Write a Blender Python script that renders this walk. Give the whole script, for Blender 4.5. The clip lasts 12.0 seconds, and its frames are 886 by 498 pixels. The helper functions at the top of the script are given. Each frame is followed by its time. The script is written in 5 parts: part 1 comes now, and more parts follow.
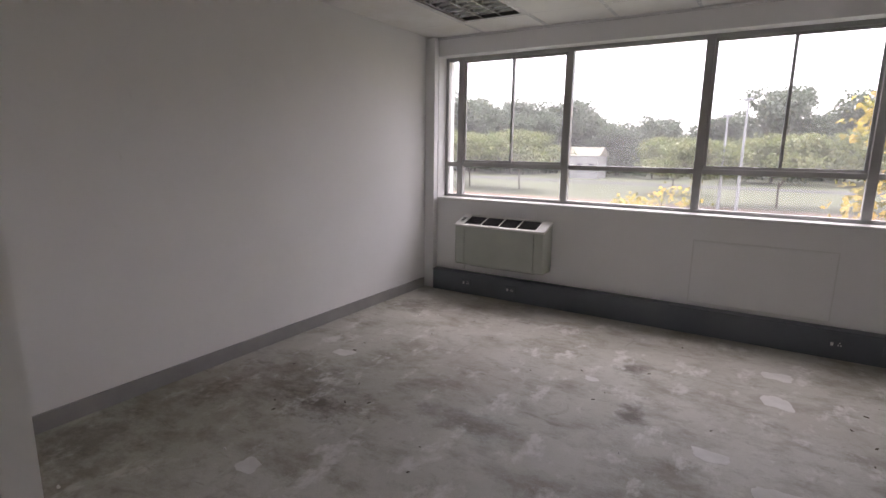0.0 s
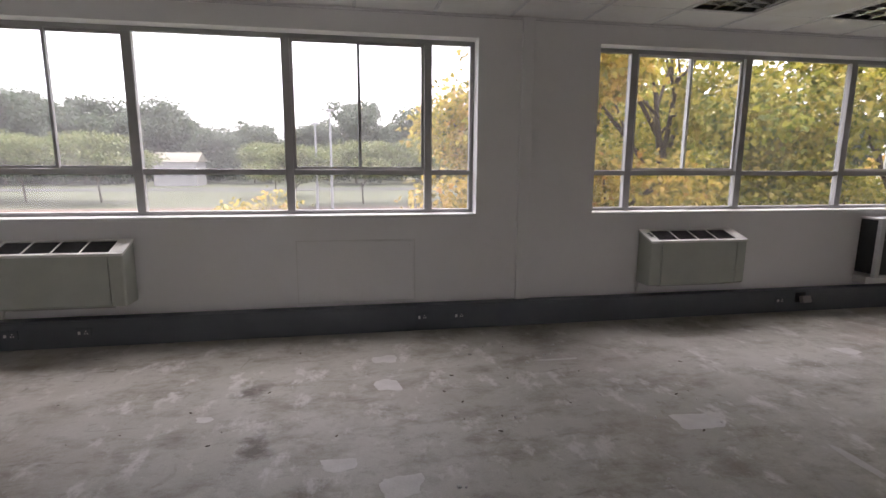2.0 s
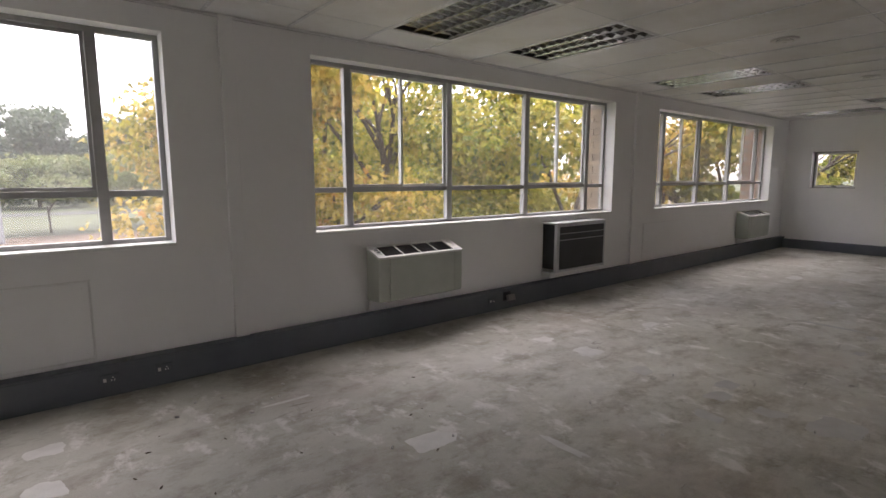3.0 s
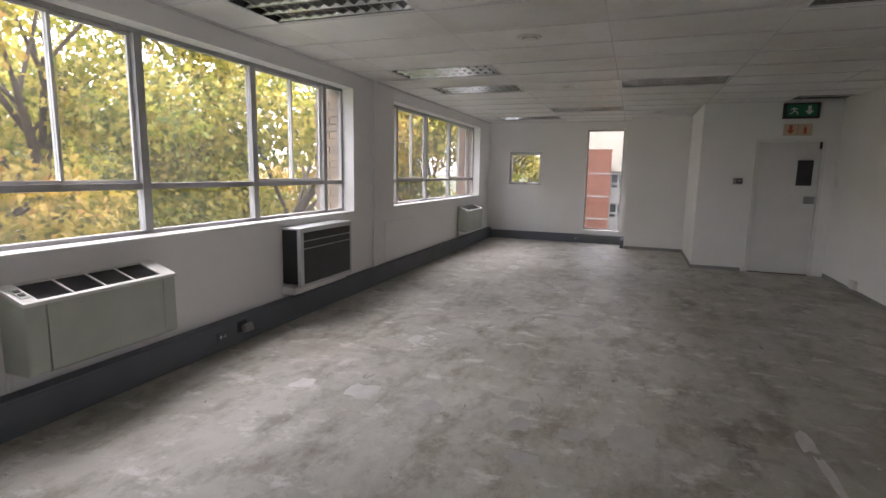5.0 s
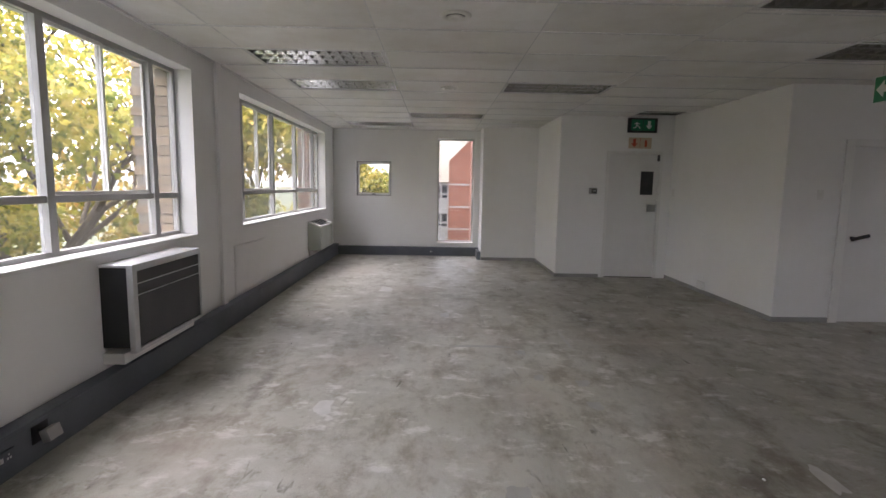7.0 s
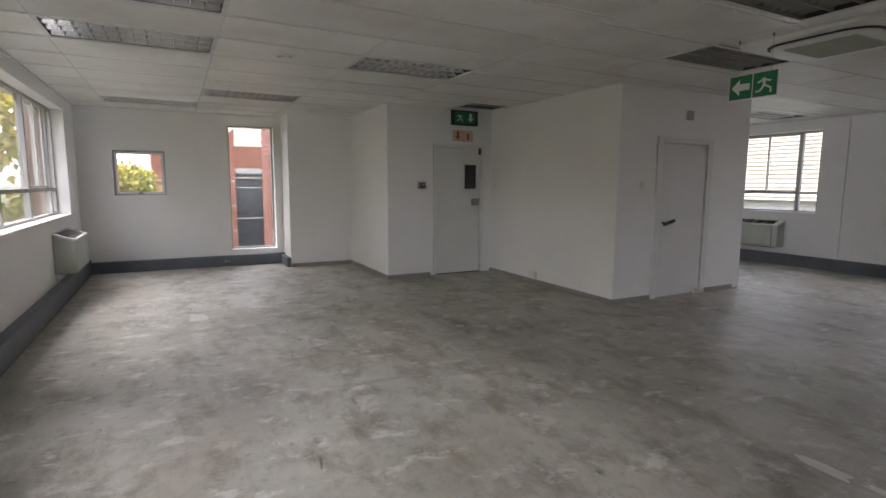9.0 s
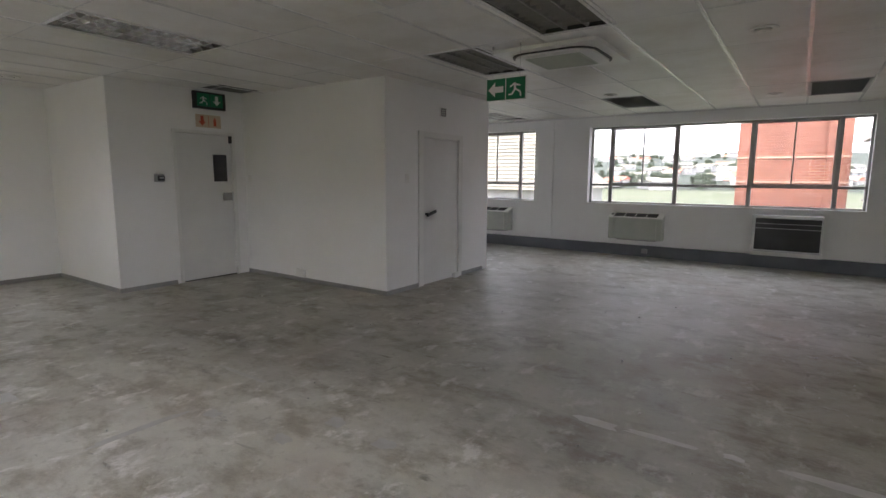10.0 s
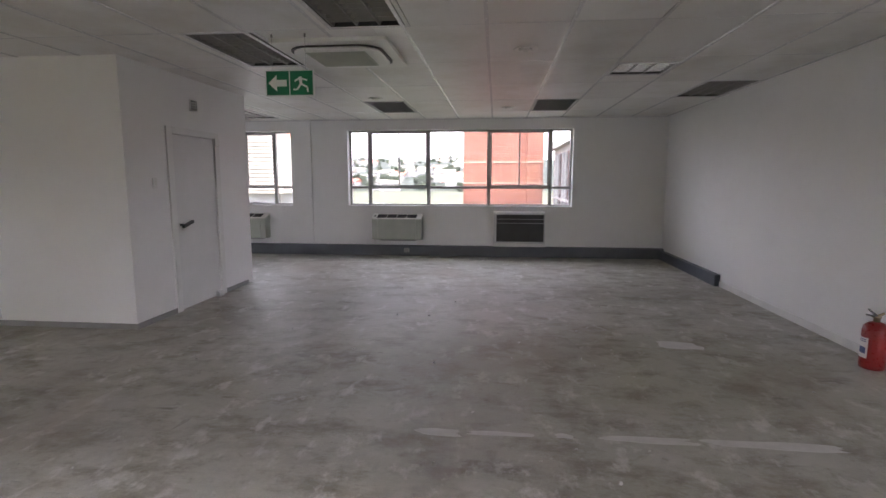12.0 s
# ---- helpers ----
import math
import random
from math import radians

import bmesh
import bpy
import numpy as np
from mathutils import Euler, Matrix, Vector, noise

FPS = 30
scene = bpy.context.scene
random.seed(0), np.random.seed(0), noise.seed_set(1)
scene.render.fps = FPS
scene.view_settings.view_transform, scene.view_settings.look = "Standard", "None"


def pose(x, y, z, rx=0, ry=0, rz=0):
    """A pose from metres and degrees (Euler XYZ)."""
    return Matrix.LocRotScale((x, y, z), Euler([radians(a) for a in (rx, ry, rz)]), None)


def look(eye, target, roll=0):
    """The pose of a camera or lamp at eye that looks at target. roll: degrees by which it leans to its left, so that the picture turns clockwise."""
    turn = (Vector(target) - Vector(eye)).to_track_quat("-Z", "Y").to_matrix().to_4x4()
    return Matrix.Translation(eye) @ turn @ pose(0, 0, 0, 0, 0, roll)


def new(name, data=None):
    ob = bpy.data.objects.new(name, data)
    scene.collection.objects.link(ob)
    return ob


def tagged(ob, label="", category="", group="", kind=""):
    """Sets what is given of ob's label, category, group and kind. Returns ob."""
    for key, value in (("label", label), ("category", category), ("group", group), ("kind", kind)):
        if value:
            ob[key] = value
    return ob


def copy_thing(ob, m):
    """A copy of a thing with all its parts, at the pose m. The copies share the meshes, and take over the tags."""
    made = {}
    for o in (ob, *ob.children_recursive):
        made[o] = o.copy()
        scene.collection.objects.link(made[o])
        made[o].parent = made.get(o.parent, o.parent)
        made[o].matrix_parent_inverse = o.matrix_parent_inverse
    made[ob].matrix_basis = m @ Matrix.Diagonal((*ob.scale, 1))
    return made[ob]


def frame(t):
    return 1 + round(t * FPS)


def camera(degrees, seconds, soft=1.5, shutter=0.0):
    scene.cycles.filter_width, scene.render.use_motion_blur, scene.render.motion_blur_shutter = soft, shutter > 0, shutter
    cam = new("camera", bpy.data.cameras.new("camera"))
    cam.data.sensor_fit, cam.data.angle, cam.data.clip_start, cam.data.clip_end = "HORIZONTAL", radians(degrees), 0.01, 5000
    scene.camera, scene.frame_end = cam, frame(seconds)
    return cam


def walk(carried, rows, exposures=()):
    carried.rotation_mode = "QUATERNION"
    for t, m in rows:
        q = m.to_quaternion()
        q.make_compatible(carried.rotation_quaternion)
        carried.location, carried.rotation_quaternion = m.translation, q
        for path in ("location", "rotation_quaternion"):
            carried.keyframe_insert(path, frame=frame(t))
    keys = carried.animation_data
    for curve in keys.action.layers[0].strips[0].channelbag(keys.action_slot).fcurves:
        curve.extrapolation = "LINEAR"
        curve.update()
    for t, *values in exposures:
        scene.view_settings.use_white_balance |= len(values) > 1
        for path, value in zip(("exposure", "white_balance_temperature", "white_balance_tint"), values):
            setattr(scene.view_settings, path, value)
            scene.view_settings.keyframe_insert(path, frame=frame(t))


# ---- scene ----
cam = camera(81.5, 12.0)

PATH = [
    (0, (0.076, 0.191, 1.48), (-0.956, 1.862, 1.101), 0.8),
    (0.5, (0.118, 0.238, 1.468), (-1.037, 1.827, 1.092), -0.4),
    (1, (0.137, 0.266, 1.465), (-0.736, 2.026, 1.092), 0.0),
    (1.5, (0.112, 0.378, 1.451), (-0.216, 2.317, 1.086), 0.5),
    (2, (0.089, 0.577, 1.442), (0.434, 2.517, 1.099), 0.4),
    (2.5, (0.168, 0.682, 1.44), (1.083, 2.434, 1.135), -0.1),
    (3, (0.368, 0.841, 1.446), (1.599, 2.393, 1.168), 0.0),
    (3.2, (0.423, 0.886, 1.455), (1.75, 2.356, 1.18), 0.4),
    (4.8, (0.877, 1.609, 1.48), (2.698, 2.38, 1.186), 0.5),
    (5, (0.986, 1.703, 1.469), (2.843, 2.384, 1.173), 1.0),
    (5.5, (1.129, 1.943, 1.446), (3.057, 2.392, 1.156), 1.7),
    (6, (1.272, 2.233, 1.463), (3.236, 2.481, 1.182), 1.0),
    (6.5, (1.517, 2.457, 1.446), (3.499, 2.529, 1.189), 1.2),
    (8.3, (2.593, 3.339, 1.463), (4.543, 2.966, 1.223), 0.4),
    (8.5, (2.703, 3.404, 1.46), (4.623, 2.897, 1.223), 0.8),
    (9, (2.955, 3.562, 1.422), (4.715, 2.645, 1.173), 0.3),
    (9.5, (3.154, 3.681, 1.448), (4.611, 2.339, 1.172), 0.1),
    (10, (3.348, 3.6, 1.446), (4.474, 1.971, 1.167), 0.3),
    (10.5, (3.502, 3.578, 1.442), (4.3, 1.766, 1.159), 0.8),
    (11, (3.688, 3.638, 1.462), (4.182, 1.721, 1.178), 0.6),
    (11.5, (3.847, 3.66, 1.468), (4.121, 1.699, 1.186), 0.3),
    (12, (3.926, 3.504, 1.454), (4.128, 1.532, 1.187), 0.0),
]
walk(cam, [(t, look(eye, target, roll)) for t, eye, target, roll in PATH], [(0.0, 3.05, 6600, 26), (2.0, 2.9, 6600, 25), (3.0, 3.05, 6700, 22), (5.0, 3.48, 6450, 22), (6.5, 3.58, 6400, 22), (8.5, 3.68, 6500, 18), (9.5, 3.7, 6350, 22), (10.5, 3.7, 6480, 16), (12.0, 3.97, 6330, 25)])

# ---- world and sun ----
world = bpy.data.worlds.new("overcast_sky")
scene.world = world
world.use_nodes = True
wn, wl = world.node_tree.nodes, world.node_tree.links
sky = wn.new("ShaderNodeTexSky")
sky.sky_type, sky.sun_disc = "NISHITA", False
sky.sun_elevation, sky.sun_rotation = radians(70), radians(14)
sky.air_density, sky.dust_density, sky.ozone_density = 1.0, 2.0, 1.0
pale = wn.new("ShaderNodeHueSaturation")
pale.inputs["Saturation"].default_value = 0.18
wl.new(sky.outputs[0], pale.inputs["Color"])
wl.new(pale.outputs[0], wn["Background"].inputs["Color"])
wn["Background"].inputs["Strength"].default_value = 0.15
sun_data = bpy.data.lights.new("sun", "SUN")
sun_data.energy, sun_data.angle, sun_data.color = 0.5, radians(60), (1.0, 0.98, 0.95)
sun = new("sun", sun_data)
sun.matrix_world = look((0, 0, 30), (-2.7, -10.8, 0.0))


# ---- materials ----
def nodes_of(name):
    m = bpy.data.materials.new(name)
    m.use_nodes = True
    return m, m.node_tree.nodes, m.node_tree.links, m.node_tree.nodes["Principled BSDF"]


def mapped(n, l, scale):
    tc, mp = n.new("ShaderNodeTexCoord"), n.new("ShaderNodeMapping")
    mp.inputs["Scale"].default_value = scale if hasattr(scale, "__len__") else (scale,) * 3
    l.new(tc.outputs["Object"], mp.inputs["Vector"])
    return mp.outputs["Vector"]


def noise_of(n, l, vec, scale, detail=4.0, rough=0.55):
    t = n.new("ShaderNodeTexNoise")
    t.inputs["Scale"].default_value, t.inputs["Detail"].default_value, t.inputs["Roughness"].default_value = scale, detail, rough
    l.new(vec, t.inputs["Vector"])
    return t.outputs["Fac"]


def ramp_of(n, l, fac, stops):
    r = n.new("ShaderNodeValToRGB")
    while len(r.color_ramp.elements) < len(stops):
        r.color_ramp.elements.new(0.5)
    for e, (p, c) in zip(r.color_ramp.elements, stops):
        e.position, e.color = p, (*c, 1.0) if len(c) == 3 else c
    l.new(fac, r.inputs["Fac"])
    return r.outputs["Color"]


def mixed(n, l, fac, a, b, mode="MIX"):
    x = n.new("ShaderNodeMix")
    x.data_type, x.blend_type = "RGBA", mode
    for sock, v in ((x.inputs[0], fac), (x.inputs[6], a), (x.inputs[7], b)):
        if isinstance(v, (int, float)):
            sock.default_value = v
        elif isinstance(v, tuple):
            sock.default_value = (*v, 1.0)
        else:
            l.new(v, sock)
    return x.outputs[2]


def surface(name, c1, c2, scale=3.0, fine=60.0, rough=0.6, metal=0.0, bump=0.02, vary=0.0, spec=0.5):
    """Paint, metal or plastic: two colours by a broad noise, fine grain in relief and gloss."""
    m, n, l, p = nodes_of(name)
    v = mapped(n, l, 1.0)
    broad = noise_of(n, l, v, scale, 5.0, 0.6)
    grain = noise_of(n, l, v, fine, 3.0)
    col = ramp_of(n, l, broad, [(0.3, c1), (0.7, c2)])
    if vary:
        info = n.new("ShaderNodeObjectInfo")
        tone = ramp_of(n, l, info.outputs["Random"], [(0.0, (1 - vary,) * 3), (1.0, (1 + vary,) * 3)])
        col = mixed(n, l, 1.0, col, tone, "MULTIPLY")
    l.new(col, p.inputs["Base Color"])
    rr = n.new("ShaderNodeMapRange")
    rr.inputs["To Min"].default_value, rr.inputs["To Max"].default_value = max(0.05, rough - 0.12), min(1.0, rough + 0.12)
    l.new(grain, rr.inputs["Value"])
    l.new(rr.outputs[0], p.inputs["Roughness"])
    p.inputs["Metallic"].default_value = metal
    p.inputs["Specular IOR Level"].default_value = spec
    if bump:
        b = n.new("ShaderNodeBump")
        b.inputs["Strength"].default_value, b.inputs["Distance"].default_value = 0.5, bump
        l.new(grain, b.inputs["Height"])
        l.new(b.outputs[0], p.inputs["Normal"])
    return m


def wall_paint():
    m, n, l, p = nodes_of("white_wall_paint")
    v = mapped(n, l, 1.0)
    col = ramp_of(n, l, noise_of(n, l, v, 0.9, 6.0, 0.65), [(0.3, (0.83, 0.83, 0.82)), (0.7, (0.88, 0.88, 0.875))])
    scuff = ramp_of(n, l, noise_of(n, l, mapped(n, l, (3.0, 3.0, 0.8)), 4.0, 8.0, 0.7), [(0.66, (0, 0, 0)), (0.78, (0.35, 0.35, 0.35))])
    col = mixed(n, l, scuff, col, (0.62, 0.6, 0.57))
    l.new(col, p.inputs["Base Color"])
    p.inputs["Roughness"].default_value, p.inputs["Specular IOR Level"].default_value = 0.55, 0.35
    b = n.new("ShaderNodeBump")
    b.inputs["Strength"].default_value, b.inputs["Distance"].default_value = 0.35, 0.004
    l.new(noise_of(n, l, v, 14.0, 6.0, 0.7), b.inputs["Height"])
    l.new(b.outputs[0], p.inputs["Normal"])
    return m


STAINS = [(-2.35, 2.3, 0.85, 0.5, 0.7), (-2.0, 2.2, 0.45, 0.18, 0.85), (-2.65, 1.95, 0.3, 0.3, 0.8), (-2.7, 1.3, 0.5, 0.5, 0.6), (-2.7, 4.1, 0.4, 0.35, 0.7), (-0.54, 3.74, 0.2, 0.25, 0.85), (-0.43, 3.1, 0.16, 0.3, 0.85), (-1.2, 2.5, 0.5, 0.2, 0.6), (4.2, 1.09, 0.4, 0.16, 0.65), (3.85, 1.05, 0.35, 0.14, 0.6), (7.4, 1.05, 0.6, 0.25, 0.6), (5.4, -0.5, 0.8, 0.3, 0.45), (5.35, 3.95, 0.7, 0.16, 0.6), (6.6, 3.2, 0.8, 0.3, 0.4), (4.7, 2.0, 0.5, 0.2, 0.35), (2.2, 1.6, 0.5, 0.3, 0.45), (6.3, 0.9, 0.7, 0.3, 0.35)]


# broad screed areas, window light painted pale (above 1), darker tone (below 1): x, y, half sizes, tone
TONE_AREAS = [(5.3, 2.2, 3.1, 1.15, 1.55), (4.6, -4.7, 3.6, 1.5, 1.4), (3.2, -0.5, 2.6, 1.15, 0.78), (-2.7, 1.5, 0.9, 0.8, 0.75), (10.5, 2.6, 2.0, 1.6, 1.25)]


def concrete_floor():
    m, n, l, p = nodes_of("bare_screed")
    v = mapped(n, l, 1.0)
    base = ramp_of(n, l, noise_of(n, l, v, 0.55, 7.0, 0.62), [(0.28, (0.345, 0.335, 0.285)), (0.5, (0.44, 0.43, 0.385)), (0.72, (0.53, 0.52, 0.48))])
    grime = ramp_of(n, l, noise_of(n, l, mapped(n, l, (1.0, 1.5, 1.0)), 2.2, 9.0, 0.72), [(0.36, (0.5, 0.45, 0.38)), (0.52, (1, 1, 1))])
    col = mixed(n, l, 0.75, base, grime, "MULTIPLY")
    ragged = noise_of(n, l, mapped(n, l, (1.0, 1.3, 1.0)), 6.5, 9.0, 0.75)
    for x, y, rx, ry, dark_ in STAINS:
        tc, mp, dist = n.new("ShaderNodeTexCoord"), n.new("ShaderNodeMapping"), n.new("ShaderNodeVectorMath")
        mp.vector_type = "TEXTURE"
        mp.inputs["Location"].default_value, mp.inputs["Scale"].default_value = (x, y, 0), (rx, ry, 1)
        l.new(tc.outputs["Object"], mp.inputs["Vector"])
        dist.operation = "LENGTH"
        l.new(mp.outputs[0], dist.inputs[0])
        add = n.new("ShaderNodeMath")
        add.operation = "MULTIPLY_ADD"
        add.inputs[1].default_value = 0.32
        l.new(dist.outputs["Value"], add.inputs[0])
        l.new(ragged, add.inputs[2])
        mask = ramp_of(n, l, add.outputs[0], [(0.5, (dark_,) * 3), (0.72, (0, 0, 0))])
        col = mixed(n, l, mask, col, (0.12, 0.1, 0.08))
    pale_ = ramp_of(n, l, noise_of(n, l, mapped(n, l, (1.6, 1.0, 1.0)), 3.4, 8.0, 0.68), [(0.55, (0, 0, 0)), (0.64, (0.8, 0.8, 0.8))])
    col = mixed(n, l, pale_, col, (0.62, 0.605, 0.58))
    spots = ramp_of(n, l, noise_of(n, l, v, 11.0, 6.0, 0.7), [(0.3, (0.62, 0.59, 0.55)), (0.42, (1, 1, 1))])
    col = mixed(n, l, 0.7, col, spots, "MULTIPLY")
    brown = ramp_of(n, l, noise_of(n, l, mapped(n, l, (1.0, 1.0, 1.0)), 0.8, 6.0, 0.6), [(0.52, (0, 0, 0)), (0.66, (0.45, 0.45, 0.45))])
    col = mixed(n, l, brown, col, (0.33, 0.28, 0.235))
    worn = n.new("ShaderNodeTexNoise")
    worn.inputs["Scale"].default_value, worn.inputs["Detail"].default_value, worn.inputs["Roughness"].default_value, worn.inputs["Distortion"].default_value = 1.6, 10.0, 0.7, 1.4
    l.new(v, worn.inputs["Vector"])
    wear = ramp_of(n, l, worn.outputs["Fac"], [(0.34, (0.66, 0.62, 0.55)), (0.48, (1, 1, 1)), (0.66, (1.16, 1.16, 1.15))])
    col = mixed(n, l, 0.38, col, wear, "MULTIPLY")
    glue = n.new("ShaderNodeTexNoise")
    glue.inputs["Scale"].default_value, glue.inputs["Detail"].default_value, glue.inputs["Roughness"].default_value, glue.inputs["Distortion"].default_value = 5.5, 9.0, 0.72, 0.8
    l.new(mapped(n, l, (1.0, 0.8, 1.0)), glue.inputs["Vector"])
    flecked = ramp_of(n, l, glue.outputs["Fac"], [(0.33, (0.55, 0.5, 0.44)), (0.41, (1, 1, 1)), (0.62, (1, 1, 1)), (0.7, (1.25, 1.25, 1.24))])
    col = mixed(n, l, 0.38, col, flecked, "MULTIPLY")
    fleck = ramp_of(n, l, noise_of(n, l, v, 42.0, 3.0, 0.6), [(0.7, (0, 0, 0)), (0.76, (0.8, 0.8, 0.8))])
    col = mixed(n, l, fleck, col, (0.6, 0.59, 0.57))
    # multiplies each broad area; the pale ones put window light into the colour
    for x, y, rx, ry, tone in TONE_AREAS:
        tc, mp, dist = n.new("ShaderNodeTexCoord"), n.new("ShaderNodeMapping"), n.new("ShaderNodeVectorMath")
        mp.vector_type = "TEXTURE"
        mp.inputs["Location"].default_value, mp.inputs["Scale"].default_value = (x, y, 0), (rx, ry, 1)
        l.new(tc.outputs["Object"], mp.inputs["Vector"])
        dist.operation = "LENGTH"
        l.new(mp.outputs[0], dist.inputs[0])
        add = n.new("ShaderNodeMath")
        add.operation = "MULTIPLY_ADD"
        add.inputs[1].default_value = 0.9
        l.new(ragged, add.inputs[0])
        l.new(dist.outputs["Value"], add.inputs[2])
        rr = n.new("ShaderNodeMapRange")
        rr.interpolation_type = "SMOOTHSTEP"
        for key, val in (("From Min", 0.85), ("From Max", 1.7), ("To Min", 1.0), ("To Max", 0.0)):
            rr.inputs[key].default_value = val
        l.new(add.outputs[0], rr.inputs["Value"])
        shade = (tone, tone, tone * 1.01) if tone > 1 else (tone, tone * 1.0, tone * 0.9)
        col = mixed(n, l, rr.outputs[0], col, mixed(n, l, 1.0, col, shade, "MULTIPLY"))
    # scraped glue: short dark and pale drags, gathered in clusters
    cluster = ramp_of(n, l, noise_of(n, l, v, 0.9, 3.0, 0.5), [(0.42, (0, 0, 0)), (0.62, (1, 1, 1))])
    for scale, thr, paint, amount in (((1.6, 6.5, 1.0), 0.615, (0.13, 0.115, 0.085), 0.75), ((5.0, 1.8, 1.0), 0.64, (0.15, 0.13, 0.1), 0.6), ((2.2, 8.0, 1.0), 0.66, (0.7, 0.69, 0.67), 0.6)):
        drag = n.new("ShaderNodeTexNoise")
        for key, val in (("Scale", 1.7), ("Detail", 8.0), ("Roughness", 0.66), ("Distortion", 0.6)):
            drag.inputs[key].default_value = val
        l.new(mapped(n, l, scale), drag.inputs["Vector"])
        streak = ramp_of(n, l, drag.outputs["Fac"], [(thr, (0, 0, 0)), (thr + 0.07, (amount,) * 3)])
        col = mixed(n, l, mixed(n, l, 1.0, streak, cluster, "MULTIPLY"), col, paint)
    grit = ramp_of(n, l, noise_of(n, l, v, 170.0, 2.0), [(0.2, (0.86, 0.86, 0.86)), (0.8, (1.1, 1.1, 1.1))])
    col = mixed(n, l, 1.0, col, grit, "MULTIPLY")
    l.new(col, p.inputs["Base Color"])
    rr = n.new("ShaderNodeMapRange")
    rr.inputs["To Min"].default_value, rr.inputs["To Max"].default_value = 0.34, 0.7
    l.new(noise_of(n, l, v, 2.6, 7.0, 0.7), rr.inputs["Value"])
    l.new(rr.outputs[0], p.inputs["Roughness"])
    p.inputs["Specular IOR Level"].default_value = 0.4
    b = n.new("ShaderNodeBump")
    b.inputs["Strength"].default_value, b.inputs["Distance"].default_value = 0.5, 0.006
    l.new(noise_of(n, l, v, 22.0, 8.0, 0.7), b.inputs["Height"])
    l.new(b.outputs[0], p.inputs["Normal"])
    return m


def ceiling_board():
    m, n, l, p = nodes_of("ceiling_board")
    v = mapped(n, l, 1.0)
    geo = n.new("ShaderNodeNewGeometry")
    tone = ramp_of(n, l, geo.outputs["Random Per Island"], [(0.0, (0.71, 0.705, 0.68)), (1.0, (0.8, 0.795, 0.78))])
    stain = ramp_of(n, l, noise_of(n, l, v, 1.4, 6.0, 0.65), [(0.3, (0.85, 0.83, 0.79)), (0.55, (1, 1, 1))])
    l.new(mixed(n, l, 1.0, tone, stain, "MULTIPLY"), p.inputs["Base Color"])
    p.inputs["Roughness"].default_value, p.inputs["Specular IOR Level"].default_value = 0.45, 0.4
    b = n.new("ShaderNodeBump")
    b.inputs["Strength"].default_value, b.inputs["Distance"].default_value = 0.3, 0.003
    l.new(noise_of(n, l, v, 90.0, 3.0), b.inputs["Height"])
    l.new(b.outputs[0], p.inputs["Normal"])
    return m


def leaf_material(name, stops, glow=0.45):
    m, n, l, p = nodes_of(name)
    geo = n.new("ShaderNodeNewGeometry")
    col = ramp_of(n, l, geo.outputs["Random Per Island"], stops)
    v = mapped(n, l, 1.0)
    patchy = ramp_of(n, l, noise_of(n, l, v, 0.8, 3.0), [(0.35, (0.78, 0.9, 0.6)), (0.6, (1.12, 1.02, 0.95))])
    col = mixed(n, l, 1.0, col, patchy, "MULTIPLY")
    l.new(col, p.inputs["Base Color"])
    p.inputs["Roughness"].default_value = 0.55
    tr, mx = n.new("ShaderNodeBsdfTranslucent"), n.new("ShaderNodeMixShader")
    l.new(col, tr.inputs["Color"])
    mx.inputs[0].default_value = glow
    l.new(p.outputs[0], mx.inputs[1])
    l.new(tr.outputs[0], mx.inputs[2])
    l.new(mx.outputs[0], n["Material Output"].inputs["Surface"])
    return m


def glass(name, tint, veil_lo, veil_hi):
    """Pane whose tint dims the view outside, with a film that adds painted haze."""
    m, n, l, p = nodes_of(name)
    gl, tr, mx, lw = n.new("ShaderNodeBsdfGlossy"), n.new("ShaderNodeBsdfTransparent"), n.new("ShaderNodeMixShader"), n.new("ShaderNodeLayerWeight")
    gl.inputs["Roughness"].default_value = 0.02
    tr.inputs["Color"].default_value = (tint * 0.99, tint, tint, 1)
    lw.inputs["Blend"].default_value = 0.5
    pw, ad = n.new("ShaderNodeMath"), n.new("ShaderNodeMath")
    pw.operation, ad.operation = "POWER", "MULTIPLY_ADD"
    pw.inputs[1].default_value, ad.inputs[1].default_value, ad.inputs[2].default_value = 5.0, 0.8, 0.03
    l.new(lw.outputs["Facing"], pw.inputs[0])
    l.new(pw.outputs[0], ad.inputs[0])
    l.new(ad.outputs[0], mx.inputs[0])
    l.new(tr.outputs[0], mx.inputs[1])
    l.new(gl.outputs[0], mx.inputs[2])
    # pale translucent film standing in for the glare veil over the view
    film, veiled = n.new("ShaderNodeBsdfTranslucent"), n.new("ShaderNodeMixShader")
    veil = ramp_of(n, l, noise_of(n, l, mapped(n, l, 1.0), 2.5, 6.0, 0.65), [(0.3, (veil_lo,) * 3), (0.75, (veil_hi,) * 3)])
    l.new(veil, veiled.inputs[0])
    l.new(mx.outputs[0], veiled.inputs[1])
    l.new(film.outputs[0], veiled.inputs[2])
    l.new(veiled.outputs[0], n["Material Output"].inputs["Surface"])
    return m


